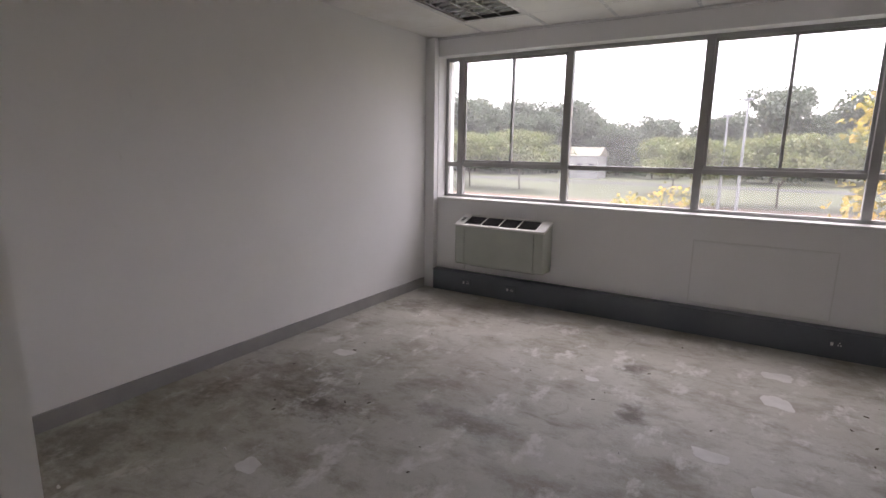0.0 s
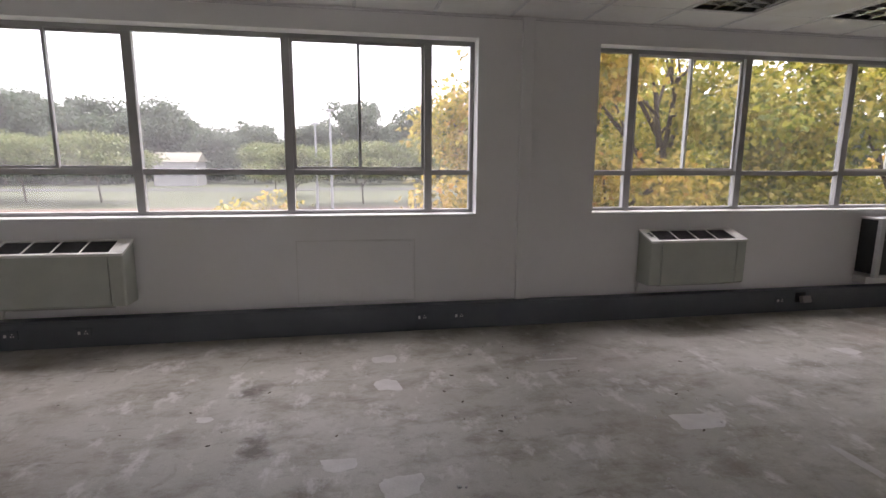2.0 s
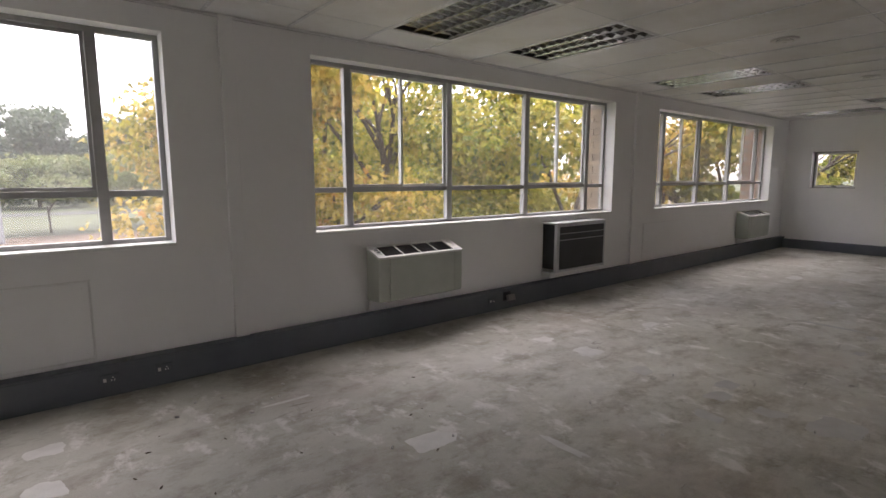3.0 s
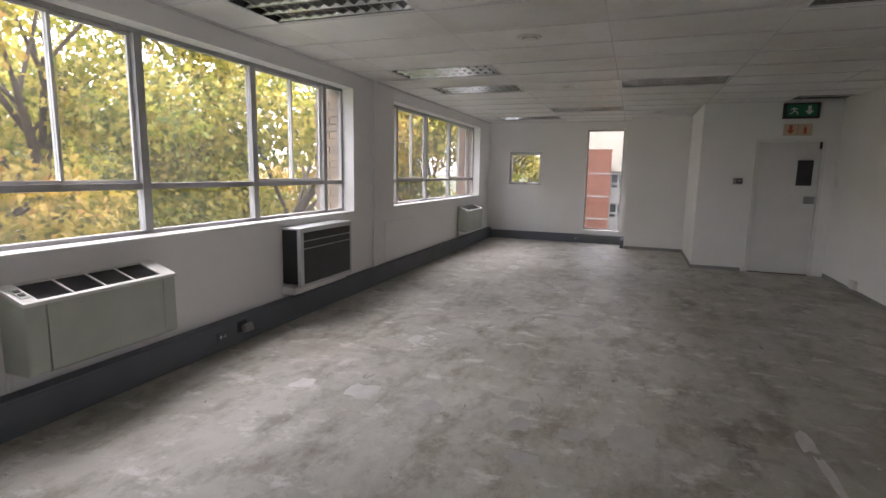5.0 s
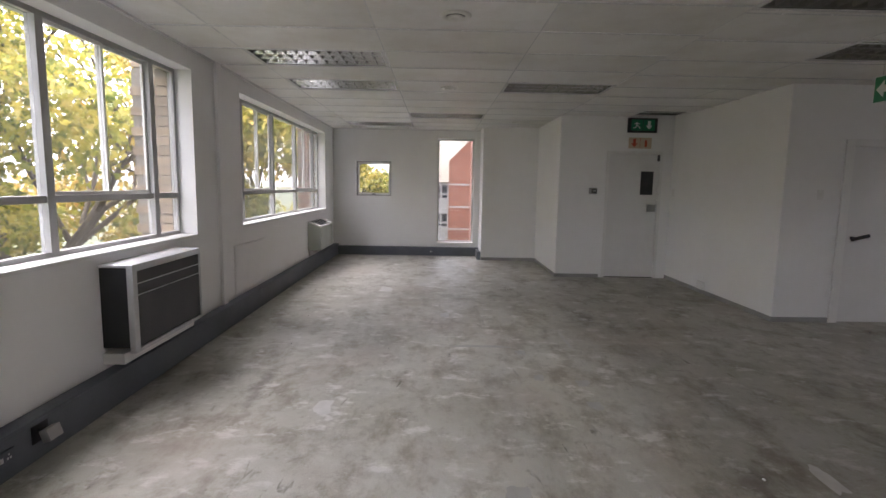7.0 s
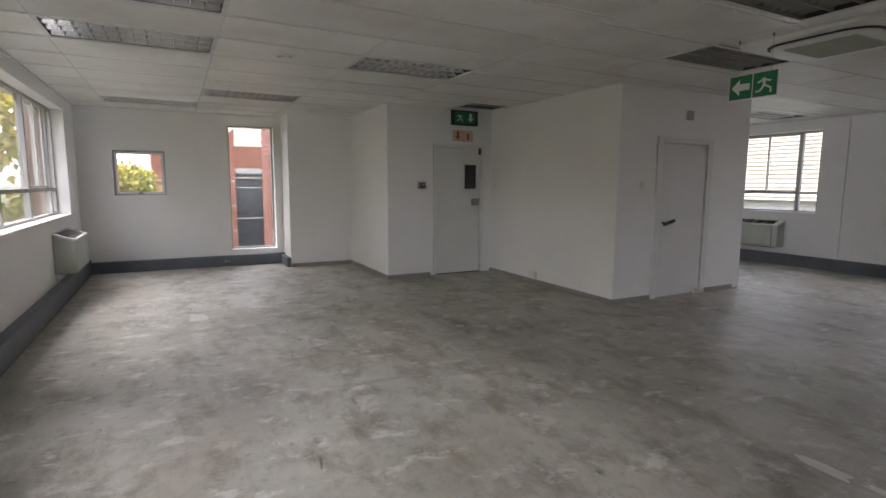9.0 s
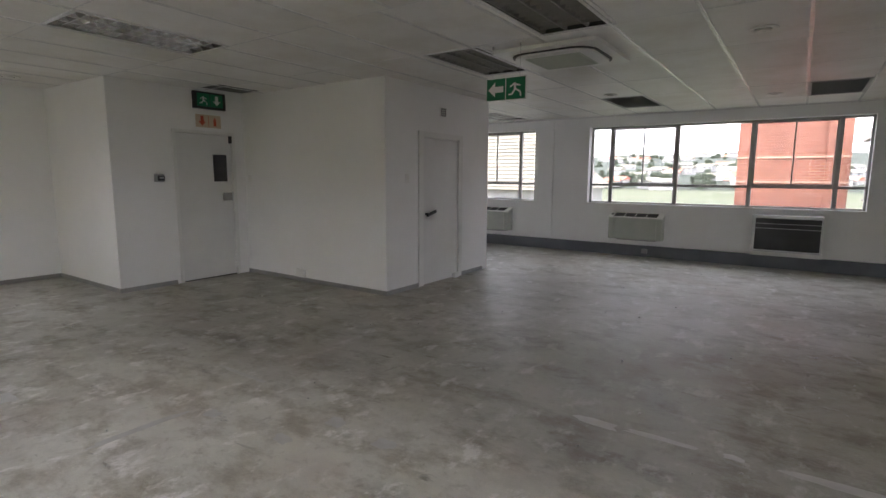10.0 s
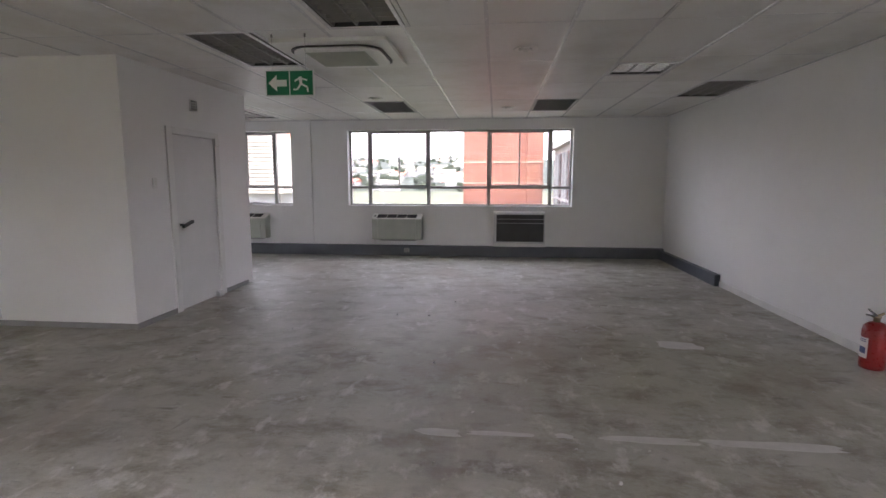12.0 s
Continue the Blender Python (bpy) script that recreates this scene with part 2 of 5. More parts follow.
def brick_courses(name, c1, c2, joint):
    """Far brickwork: courses and raked joints on upright faces along x or y."""
    m, n, l, p = nodes_of(name)
    tc, sep, com, add = n.new("ShaderNodeTexCoord"), n.new("ShaderNodeSeparateXYZ"), n.new("ShaderNodeCombineXYZ"), n.new("ShaderNodeMath")
    l.new(tc.outputs["Object"], sep.inputs[0])
    l.new(sep.outputs[0], add.inputs[0])
    l.new(sep.outputs[1], add.inputs[1])
    l.new(add.outputs[0], com.inputs[0])
    l.new(sep.outputs[2], com.inputs[1])
    t = n.new("ShaderNodeTexBrick")
    t.inputs["Scale"].default_value, t.inputs["Mortar Size"].default_value = 1.0, 0.009
    t.inputs["Brick Width"].default_value, t.inputs["Row Height"].default_value = 0.234, 0.085
    t.inputs["Color1"].default_value, t.inputs["Color2"].default_value, t.inputs["Mortar"].default_value = (*c1, 1), (*c2, 1), (*joint, 1)
    l.new(com.outputs[0], t.inputs["Vector"])
    weather = ramp_of(n, l, noise_of(n, l, mapped(n, l, (1.0, 1.0, 0.5)), 0.9, 6.0, 0.65), [(0.3, (0.82, 0.8, 0.78)), (0.7, (1.12, 1.1, 1.08))])
    l.new(mixed(n, l, 1.0, t.outputs["Color"], weather, "MULTIPLY"), p.inputs["Base Color"])
    p.inputs["Roughness"].default_value = 0.85
    b = n.new("ShaderNodeBump")
    b.inputs["Strength"].default_value, b.inputs["Distance"].default_value, b.invert = 0.6, 0.008, True
    l.new(t.outputs["Fac"], b.inputs["Height"])
    l.new(b.outputs[0], p.inputs["Normal"])
    return m


WALL = wall_paint()
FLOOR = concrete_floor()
BOARD = ceiling_board()
TOWERBRICK = brick_courses("red_brick_courses", (0.215, 0.07, 0.042), (0.28, 0.1, 0.062), (0.3, 0.19, 0.145))
# strongest film: the haze over the park view is put into this pane
GLASS_HAZY = glass("hazy_window_glass", 0.8, 0.025, 0.055)
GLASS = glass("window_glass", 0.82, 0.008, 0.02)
# tint added to darken the bright view; shadowless panes leave the room light alone
GLASS_SOUTH = glass("south_window_glass", 0.78, 0.006, 0.014)
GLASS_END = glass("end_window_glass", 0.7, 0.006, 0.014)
FRAME = surface("grey_window_paint", (0.36, 0.36, 0.355), (0.44, 0.44, 0.43), 5, 80, 0.45, 0.0, 0.002)
# lighter copy of the frame grey, daylight on the sash edges painted in
SASH_LIT = surface("lit_window_sash", (0.66, 0.66, 0.64), (0.74, 0.74, 0.72), 5, 80, 0.35, 0.0, 0.001)
SILL = surface("white_gloss_paint", (0.74, 0.74, 0.72), (0.82, 0.82, 0.8), 3, 50, 0.4, 0.0, 0.002)
TRUNK = surface("grey_trunking", (0.1, 0.112, 0.13), (0.135, 0.147, 0.165), 2.5, 60, 0.5, 0.0, 0.002)
SKIRT = surface("grey_skirting_paint", (0.27, 0.265, 0.26), (0.35, 0.345, 0.335), 3, 60, 0.55, 0.0, 0.003)
TEE = surface("white_tee_bar", (0.76, 0.76, 0.76), (0.84, 0.84, 0.84), 3, 50, 0.25, 0.0, 0.001)
CASING = surface("beige_enamel", (0.43, 0.46, 0.405), (0.5, 0.53, 0.47), 3, 70, 0.42, 0.0, 0.001)
CREAM = surface("off_white_plastic", (0.70, 0.70, 0.66), (0.78, 0.78, 0.74), 3, 70, 0.4, 0.0, 0.001)
BLACK = surface("black_plastic", (0.018, 0.019, 0.021), (0.035, 0.037, 0.04), 4, 70, 0.45, 0.0, 0.001)
GRILLE = surface("dark_grille", (0.05, 0.05, 0.052), (0.085, 0.085, 0.085), 6, 90, 0.6, 0.0, 0.002)
SILVER = surface("brushed_aluminium", (0.55, 0.56, 0.57), (0.66, 0.67, 0.68), 8, 120, 0.38, 0.8, 0.001)
LOUVRE = surface("louvre_aluminium", (0.5, 0.5, 0.5), (0.6, 0.6, 0.6), 8, 100, 0.16, 1.0, 0.0)
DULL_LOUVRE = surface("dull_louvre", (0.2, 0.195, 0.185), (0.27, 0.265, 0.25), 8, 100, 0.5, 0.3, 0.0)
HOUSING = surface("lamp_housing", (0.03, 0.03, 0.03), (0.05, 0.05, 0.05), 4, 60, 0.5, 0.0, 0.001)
VENTGREY = surface("vent_grey", (0.30, 0.305, 0.31), (0.38, 0.385, 0.39), 4, 60, 0.6, 0.0, 0.001)
DOORPAINT = surface("door_paint", (0.70, 0.70, 0.685), (0.77, 0.77, 0.76), 1.6, 40, 0.45, 0.0, 0.002)
GREEN = surface("sign_green", (0.005, 0.16, 0.075), (0.008, 0.2, 0.095), 5, 50, 0.4, 0.0, 0.0)
SIGNWHITE = surface("sign_white", (0.78, 0.79, 0.77), (0.84, 0.84, 0.82), 5, 50, 0.4, 0.0, 0.0)
SIGNRED = surface("sign_red", (0.5, 0.06, 0.03), (0.58, 0.09, 0.04), 5, 50, 0.4, 0.0, 0.0)
RED = surface("red_enamel", (0.21, 0.012, 0.012), (0.27, 0.02, 0.018), 5, 60, 0.3, 0.0, 0.0)
BRASS = surface("dull_brass", (0.3, 0.24, 0.14), (0.4, 0.32, 0.2), 8, 90, 0.4, 0.9, 0.0)
PATCH = surface("filler_patch", (0.54, 0.53, 0.505), (0.65, 0.64, 0.615), 9, 70, 0.75, 0.0, 0.004)
CONCRETE = surface("outdoor_concrete", (0.40, 0.39, 0.37), (0.52, 0.51, 0.49), 2, 30, 0.8, 0.0, 0.01)
RENDER_WHITE = surface("white_render", (0.33, 0.325, 0.315), (0.4, 0.395, 0.385), 0.6, 20, 0.7, 0.0, 0.01)
ROOFTILE = surface("cream_roof", (0.2, 0.185, 0.14), (0.26, 0.245, 0.195), 0.8, 14, 0.75, 0.0, 0.02)
ROOFRED = surface("red_roof", (0.36, 0.13, 0.08), (0.45, 0.18, 0.12), 0.8, 14, 0.75, 0.0, 0.02)
REDBRICK = surface("red_brick", (0.25, 0.095, 0.065), (0.33, 0.135, 0.095), 2.0, 40, 0.8, 0.0, 0.006, 0.18)
BUFFBRICK = surface("buff_brick", (0.26, 0.2, 0.14), (0.34, 0.27, 0.195), 3.0, 40, 0.8, 0.0, 0.006, 0.18)
BROWNBRICK = surface("brown_brick", (0.21, 0.12, 0.08), (0.28, 0.17, 0.115), 3.0, 40, 0.8, 0.0, 0.006, 0.18)
PALEBAND = surface("peach_band", (0.4, 0.25, 0.18), (0.47, 0.31, 0.23), 3, 30, 0.8, 0.0, 0.004)
MORTAR = surface("mortar", (0.2, 0.18, 0.155), (0.26, 0.24, 0.21), 5, 60, 0.9, 0.0, 0.006)
DARKGLASS = surface("dark_glazing", (0.02, 0.024, 0.03), (0.035, 0.04, 0.047), 0.5, 10, 0.15, 0.0, 0.0)
BARK = surface("bark", (0.07, 0.055, 0.042), (0.13, 0.105, 0.08), 4, 30, 0.9, 0.0, 0.03)
GRASS = surface("lawn", (0.06, 0.074, 0.034), (0.09, 0.098, 0.05), 0.05, 1.5, 0.9, 0.0, 0.05)
EARTH = surface("bare_earth", (0.13, 0.09, 0.06), (0.18, 0.125, 0.085), 0.3, 6, 0.9, 0.0, 0.05)
ASPHALT = surface("asphalt", (0.05, 0.05, 0.052), (0.07, 0.07, 0.072), 0.4, 10, 0.9, 0.0, 0.02)
POLE = surface("galvanised_pole", (0.3, 0.31, 0.32), (0.38, 0.39, 0.4), 2, 40, 0.5, 0.3, 0.0)
LEAF_YELLOW = leaf_material("yellow_leaf", [(0.0, (0.12, 0.13, 0.025)), (0.2, (0.3, 0.26, 0.06)), (0.55, (0.55, 0.43, 0.11)), (0.85, (0.68, 0.52, 0.16)), (1.0, (0.5, 0.27, 0.09))], 0.5)
LEAF_MIXED = leaf_material("turning_leaf", [(0.0, (0.09, 0.12, 0.025)), (0.3, (0.29, 0.31, 0.06)), (0.7, (0.52, 0.46, 0.1)), (1.0, (0.62, 0.53, 0.19))], 0.48)
# green paled and blued: distance haze is put into the leaf colour
LEAF_HAZED = leaf_material("hazed_green_leaf", [(0.0, (0.1, 0.135, 0.11)), (1.0, (0.15, 0.18, 0.145))], 0.35)
LEAF_PALE = leaf_material("pale_green_leaf", [(0.0, (0.15, 0.19, 0.085)), (1.0, (0.24, 0.26, 0.13))], 0.4)


# ---- building helpers ----
def box(bm, x0, x1, y0, y1, z0, z1, bevel=0.0):
    c = Matrix.LocRotScale(((x0 + x1) / 2, (y0 + y1) / 2, (z0 + z1) / 2), None, (abs(x1 - x0), abs(y1 - y0), abs(z1 - z0)))
    made = bmesh.ops.create_cube(bm, size=1.0, matrix=c)
    if bevel:
        edges = list({e for v in made["verts"] for e in v.link_edges})
        bmesh.ops.bevel(bm, geom=edges, offset=bevel, segments=2, affect="EDGES", profile=0.6)


def boxes(*many, bevel=0.0):
    bm = bmesh.new()
    for b in many:
        box(bm, *b, bevel=bevel)
    return bm


def rod(bm, a, b, r0, r1=None, sides=12):
    a, b = Vector(a), Vector(b)
    m = Matrix.Translation((a + b) / 2) @ (b - a).to_track_quat("Z", "Y").to_matrix().to_4x4()
    bmesh.ops.create_cone(bm, cap_ends=True, segments=sides, radius1=r0, radius2=r0 if r1 is None else r1, depth=(b - a).length, matrix=m)


def lathe(profile, sides=28):
    """A turned body round z from (radius, height) steps."""
    bm = bmesh.new()
    rings = [[bm.verts.new((r * math.cos(k * math.tau / sides), r * math.sin(k * math.tau / sides), z)) for k in range(sides)] for r, z in profile]
    for a, b in zip(rings, rings[1:]):
        for k in range(sides):
            bm.faces.new((a[k], a[(k + 1) % sides], b[(k + 1) % sides], b[k]))
    bm.faces.new(rings[0][::-1])
    bm.faces.new(rings[-1])
    bmesh.ops.recalc_face_normals(bm, faces=bm.faces[:])
    return bm


def prism(points, depth, axis="y"):
    """A flat outline in (across, up), given a depth."""
    bm = bmesh.new()
    a = [bm.verts.new((x, 0, z) if axis == "y" else (x, z, 0)) for x, z in points]
    f = bm.faces.new(a)
    ext = bmesh.ops.extrude_face_region(bm, geom=[f])
    up = Vector((0, depth, 0)) if axis == "y" else Vector((0, 0, depth))
    bmesh.ops.translate(bm, vec=up, verts=[v for v in ext["geom"] if isinstance(v, bmesh.types.BMVert)])
    bmesh.ops.recalc_face_normals(bm, faces=bm.faces[:])
    return bm


def mesh_of(name, bm, material, smooth=False):
    me = bpy.data.meshes.new(name)
    bm.to_mesh(me)
    bm.free()
    me.materials.append(material)
    if smooth:
        me.shade_smooth()
    return me


def part(name, bm, material, parent=None, label="", smooth=False):
    ob = new(name, bm if isinstance(bm, bpy.types.Mesh) else mesh_of(name, bm, material, smooth))
    if parent is not None:
        ob.parent = parent
    return tagged(ob, label)


def thing(name, label, category, at=None, group="", kind=""):
    ob = tagged(new(name), label, category, group, kind)
    ob.empty_display_size = 0.1
    if at is not None:
        ob.matrix_world = at
    return ob


def structure(name, bm, material, label, category):
    return tagged(part(name, bm, material), label, category, kind="structure")


# ---- the plan ----
NORTH, SOUTH, EAST, WEST, TOP = 4.86, -6.30, 12.55, -3.0, 2.59
N_SILL, N_HEAD, S_SILL, S_HEAD = 0.966, 2.415, 0.94, 2.39
N_WINDOWS = [(-2.885, 1.135), (2.20, 6.45), (7.545, 11.795)]
S_WINDOWS = [(2.52, 6.775), (7.90, 12.15)]
PARTITION, CORE_W, CORE_N, CORE_S, LOBBY = 0.85, 7.40, -1.06, -3.33, 10.13
THICK = 0.32
SLAB = 2.95


def pierced(along, lo, hi, y0, y1, z0, z1, holes):
    """A straight wall with openings (a, b, sill, head) through it."""
    bm = bmesh.new()

    def piece(a, b, c, d):
        if b - a > 1e-4 and d - c > 1e-4:
            box(bm, *((a, b, y0, y1) if along == "x" else (y0, y1, a, b)), c, d)
    at = lo
    for a, b, c, d in sorted(holes):
        piece(at, a, z0, z1)
        piece(a, b, z0, c)
        piece(a, b, d, z1)
        at = b
    piece(at, hi, z0, z1)
    return bm


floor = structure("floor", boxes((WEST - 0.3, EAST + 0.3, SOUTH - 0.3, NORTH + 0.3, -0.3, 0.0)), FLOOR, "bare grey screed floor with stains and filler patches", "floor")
structure("wall_north", pierced("x", WEST - 0.3, EAST + 0.3, NORTH, NORTH + THICK, 0.0, SLAB, [(a, b, N_SILL, N_HEAD) for a, b in N_WINDOWS]), WALL, "white painted outer wall with wide windows", "wall")
structure("wall_south", pierced("x", PARTITION - 0.15, EAST + 0.3, SOUTH - THICK, SOUTH, 0.0, SLAB, [(a, b, S_SILL, S_HEAD) for a, b in S_WINDOWS]), WALL, "white painted outer wall with wide windows", "wall")
structure("wall_east", pierced("y", SOUTH, NORTH, EAST, EAST + THICK, 0.0, SLAB, [(1.955, 2.705, 0.275, 2.415), (3.665, 4.40, 1.22, 1.94)]), WALL, "white painted end wall with two small windows", "wall")
structure("wall_west", boxes((WEST - 0.2, WEST, -0.5, NORTH, 0, SLAB)), WALL, "plain white painted side wall", "wall")
structure("wall_partition", boxes((PARTITION - 0.15, PARTITION, SOUTH, -0.35, 0, SLAB)), WALL, "plain white painted partition wall", "wall")
structure("wall_rear", boxes((WEST, PARTITION - 0.15, -0.5, -0.35, 0, SLAB)), WALL, "plain white painted rear wall", "wall")
structure("wall_stub", boxes((WEST, -1.07, 0.43, 0.55, 0, SLAB)), WALL, "short white painted wall end", "wall")
structure("wall_pier", boxes((11.93, EAST, 0.755, 1.83, 0, SLAB)), WALL, "white painted pier beside the tall window", "wall")
structure("wall_alcove", boxes((LOBBY, EAST, 0.60, 0.755, 0, SLAB)), WALL, "white painted return wall", "wall")
structure("wall_lobby", pierced("y", CORE_N, 0.60, LOBBY, LOBBY + 0.15, 0, SLAB, [(-0.90, 0.0, 0.0, 2.05)]), WALL, "white painted wall with a fire door", "wall")
structure("wall_core_north", boxes((CORE_W, LOBBY + 0.15, CORE_N - 0.15, CORE_N, 0, SLAB)), WALL, "white painted core wall", "wall")
structure("wall_core_west", pierced("y", CORE_S, CORE_N - 0.15, CORE_W, CORE_W + 0.15, 0, SLAB, [(-2.70, -1.71, 0.0, 2.02)]), WALL, "white painted core wall with a store door", "wall")
structure("wall_core_south", boxes((CORE_W, EAST, CORE_S - 0.15, CORE_S, 0, SLAB)), WALL, "white painted core wall", "wall")
structure("roof_slab", boxes((WEST - 0.3, EAST + 0.3, SOUTH - THICK, NORTH + THICK, SLAB, SLAB + 0.25)), CONCRETE, "concrete slab above the ceiling void", "slab")
structure("closet_back", boxes((LOBBY + 0.6, LOBBY + 0.7, CORE_N, 0.60, 0, SLAB), (CORE_W + 0.7, CORE_W + 0.8, CORE_S, CORE_N - 0.15, 0, SLAB)), WALL, "dark space behind the doors", "wall")

# ---- ceiling ----
PX, PY, Y_LINE = 0.625, 1.22, 3.18
X_NORTH, X_SOUTH, Y_BREAK = 2.64, 2.76, 0.74
LIGHTS = [(-2.36, 3.18), (2.64, 3.18), (3.89, 3.18), (6.39, 3.18), (7.64, 3.18), (11.39, 3.18), (10.14, 1.96), (7.64, 0.74), (7.95, -5.95)]
DULL_LIGHTS = [(5.80, -1.70), (4.58, -0.48), (0.885, -4.14)]
SHORT_LIGHTS = [(2.135, -2.50)]
VENTS = [(5.26, -5.36), (2.76, -5.36)]

CASSETTE = (5.30, -1.19)


def ceiling():
    rnd = random.Random(4)
    verts, faces = [], []

    def slab(x0, x1, y0, y1, z0, z1, tilt=0.0):
        n = len(verts)
        d = [rnd.uniform(-tilt, tilt) for _ in range(4)]
        verts.extend([(x0, y0, z0 + d[0]), (x1, y0, z0 + d[1]), (x1, y1, z0 + d[2]), (x0, y1, z0 + d[3]), (x0, y0, z1), (x1, y0, z1), (x1, y1, z1), (x0, y1, z1)])
        faces.extend([(n + 3, n + 2, n + 1, n), (n + 4, n + 5, n + 6, n + 7), (n, n + 1, n + 5, n + 4), (n + 1, n + 2, n + 6, n + 5), (n + 2, n + 3, n + 7, n + 6), (n + 3, n, n + 4, n + 7)])

    holes = [(x, y, x + PX, y + PY) for x, y in LIGHTS + DULL_LIGHTS + VENTS] + [(x, y, x + PX, y + 0.61) for x, y in SHORT_LIGHTS]
    holes += [(9.55, -1.06, 10.13, -0.34)]
    holes += [(CASSETTE[0] - 0.42, CASSETTE[1] - 0.42, CASSETTE[0] + 0.42, CASSETTE[1] + 0.42)]

    def tile(x0, x1, y0, y1):
        """One board, less whatever fitting sits in it."""
        for hx0, hy0, hx1, hy1 in holes:
            if hx0 < x1 - 0.01 and hx1 > x0 + 0.01 and hy0 < y1 - 0.01 and hy1 > y0 + 0.01:
                for a, b, c, d in ((x0, hx0, y0, y1), (hx1, x1, y0, y1), (max(x0, hx0), min(x1, hx1), y0, hy0), (max(x0, hx0), min(x1, hx1), hy1, y1)):
                    if b - a > 0.03 and d - c > 0.03:
                        tile(a, b, c, d)
                return
        slab(x0 + 0.004, x1 - 0.004, y0 + 0.004, y1 - 0.004, TOP + rnd.uniform(0, 0.003), TOP + 0.018, 0.0025)

    for zone in (0, 1):
        xs = X_NORTH if zone == 0 else X_SOUTH
        cols = [xs + PX * k for k in range(-10, 18)]
        rows = [Y_LINE + PY * k for k in range(-9, 3)]
        lo_y, hi_y = (Y_BREAK, NORTH) if zone == 0 else (SOUTH, Y_BREAK)
        for xa in cols:
            x0, x1 = max(xa, WEST + 0.005), min(xa + PX, EAST - 0.005)
            if x1 - x0 < 0.02:
                continue
            for ya in rows:
                y0, y1 = max(ya, lo_y), min(ya + PY, hi_y - 0.004)
                if y1 - y0 < 0.02:
                    continue
                if zone and x1 < PARTITION and y1 < -0.4:
                    continue
                tile(x0, x1, y0, y1)
    me = bpy.data.meshes.new("ceiling")
    me.from_pydata(verts, [], faces)
    me.materials.append(BOARD)
    return tagged(new("ceiling", me), "suspended ceiling of off-white boards in tee bars", "ceiling", kind="structure")


ceiling()
# near-black sheet just above the gap, painting the darkness of the void
structure("void_shade_sheet", boxes((9.5, 10.125, -1.055, -0.28, TOP + 0.03, TOP + 0.04)), GRILLE, "dark sheet added as the shade above a missing ceiling board", "ceiling void")


def tee_bars():
    bm = bmesh.new()
    for zone in (0, 1):
        xs = X_NORTH if zone == 0 else X_SOUTH
        lo_y, hi_y = (Y_BREAK, NORTH) if zone == 0 else (SOUTH, Y_BREAK)
        for k in range(-10, 18):
            x = xs + PX * k
            if WEST + 0.02 < x < EAST - 0.02 and not (zone and x < PARTITION):
                spans = [(lo_y, hi_y)]
                if abs(x - CASSETTE[0]) < 0.46 and zone:
                    spans = [(lo_y, CASSETTE[1] - 0.46), (CASSETTE[1] + 0.46, hi_y)]
                for a, b in spans:
                    box(bm, x - 0.014, x + 0.014, a, b, TOP - 0.004, TOP + 0.001)
    for k in range(-9, 3):
        y = Y_LINE + PY * k
        if SOUTH + 0.02 < y < NORTH - 0.02:
            a = WEST if y > -0.35 else PARTITION
            box(bm, a + 0.01, EAST - 0.01, y - 0.006, y + 0.006, TOP + 0.001, TOP + 0.004)
    return bm


structure("ceiling_trim", tee_bars(), TEE, "thin white tee bars of the suspended ceiling", "ceiling grid")


def ceiling_light(length, louvre=LOUVRE, label="recessed fluorescent fitting with aluminium louvre, switched off"):
    t = thing("ceiling_light", label, "ceiling light", group="ceiling lights")
    w, h = PX, 0.085
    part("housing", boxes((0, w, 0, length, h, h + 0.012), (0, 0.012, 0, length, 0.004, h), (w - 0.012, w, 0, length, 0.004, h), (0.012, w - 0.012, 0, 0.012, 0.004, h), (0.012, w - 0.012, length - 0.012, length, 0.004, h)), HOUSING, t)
    part("frame", boxes((0.0, 0.03, 0, length, -0.005, 0.003), (w - 0.03, w, 0, length, -0.005, 0.003), (0.03, w - 0.03, 0, 0.03, -0.005, 0.003), (0.03, w - 0.03, length - 0.03, length, -0.005, 0.003)), TEE, t)
    bm = prism([(-0.006, 0), (0.006, 0), (0.02, 0.045), (-0.02, 0.045)], length - 0.06)
    rail = mesh_of("rail", bm, louvre)
    for x in (0.045, 0.225, 0.40, 0.58):
        o = part("rail", rail, louvre, t)
        o.location = (x, 0.03, 0.004)
    bm = bmesh.new()
    for a, b in ((0.055, 0.215), (0.235, 0.39), (0.41, 0.57)):
        vs = [bm.verts.new(p) for p in ((a, -0.003, 0.008), (b, -0.003, 0.008), (b, -0.012, 0.045), (a, -0.012, 0.045), (a, 0.003, 0.008), (b, 0.003, 0.008), (b, 0.012, 0.045), (a, 0.012, 0.045))]
        for f in ((0, 1, 2, 3), (7, 6, 5, 4), (0, 4, 5, 1), (2, 6, 7, 3), (1, 5, 6, 2), (3, 7, 4, 0)):
            bm.faces.new([vs[k] for k in f])
    blade = mesh_of("blade", bm, louvre)
    count = round((length - 0.06) / 0.097)
    for k in range(1, count):
        o = part("blade", blade, louvre, t)
        o.location = (0, 0.03 + k * (length - 0.06) / count, 0)
    return t


first = ceiling_light(PY)
first.matrix_world = pose(LIGHTS[0][0], LIGHTS[0][1], TOP)
for x, y in LIGHTS[1:]:
    copy_thing(first, pose(x, y, TOP))
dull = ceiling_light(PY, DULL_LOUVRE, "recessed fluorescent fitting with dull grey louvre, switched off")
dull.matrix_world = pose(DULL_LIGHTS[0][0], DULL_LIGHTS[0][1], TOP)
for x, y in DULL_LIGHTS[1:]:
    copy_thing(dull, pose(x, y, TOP))
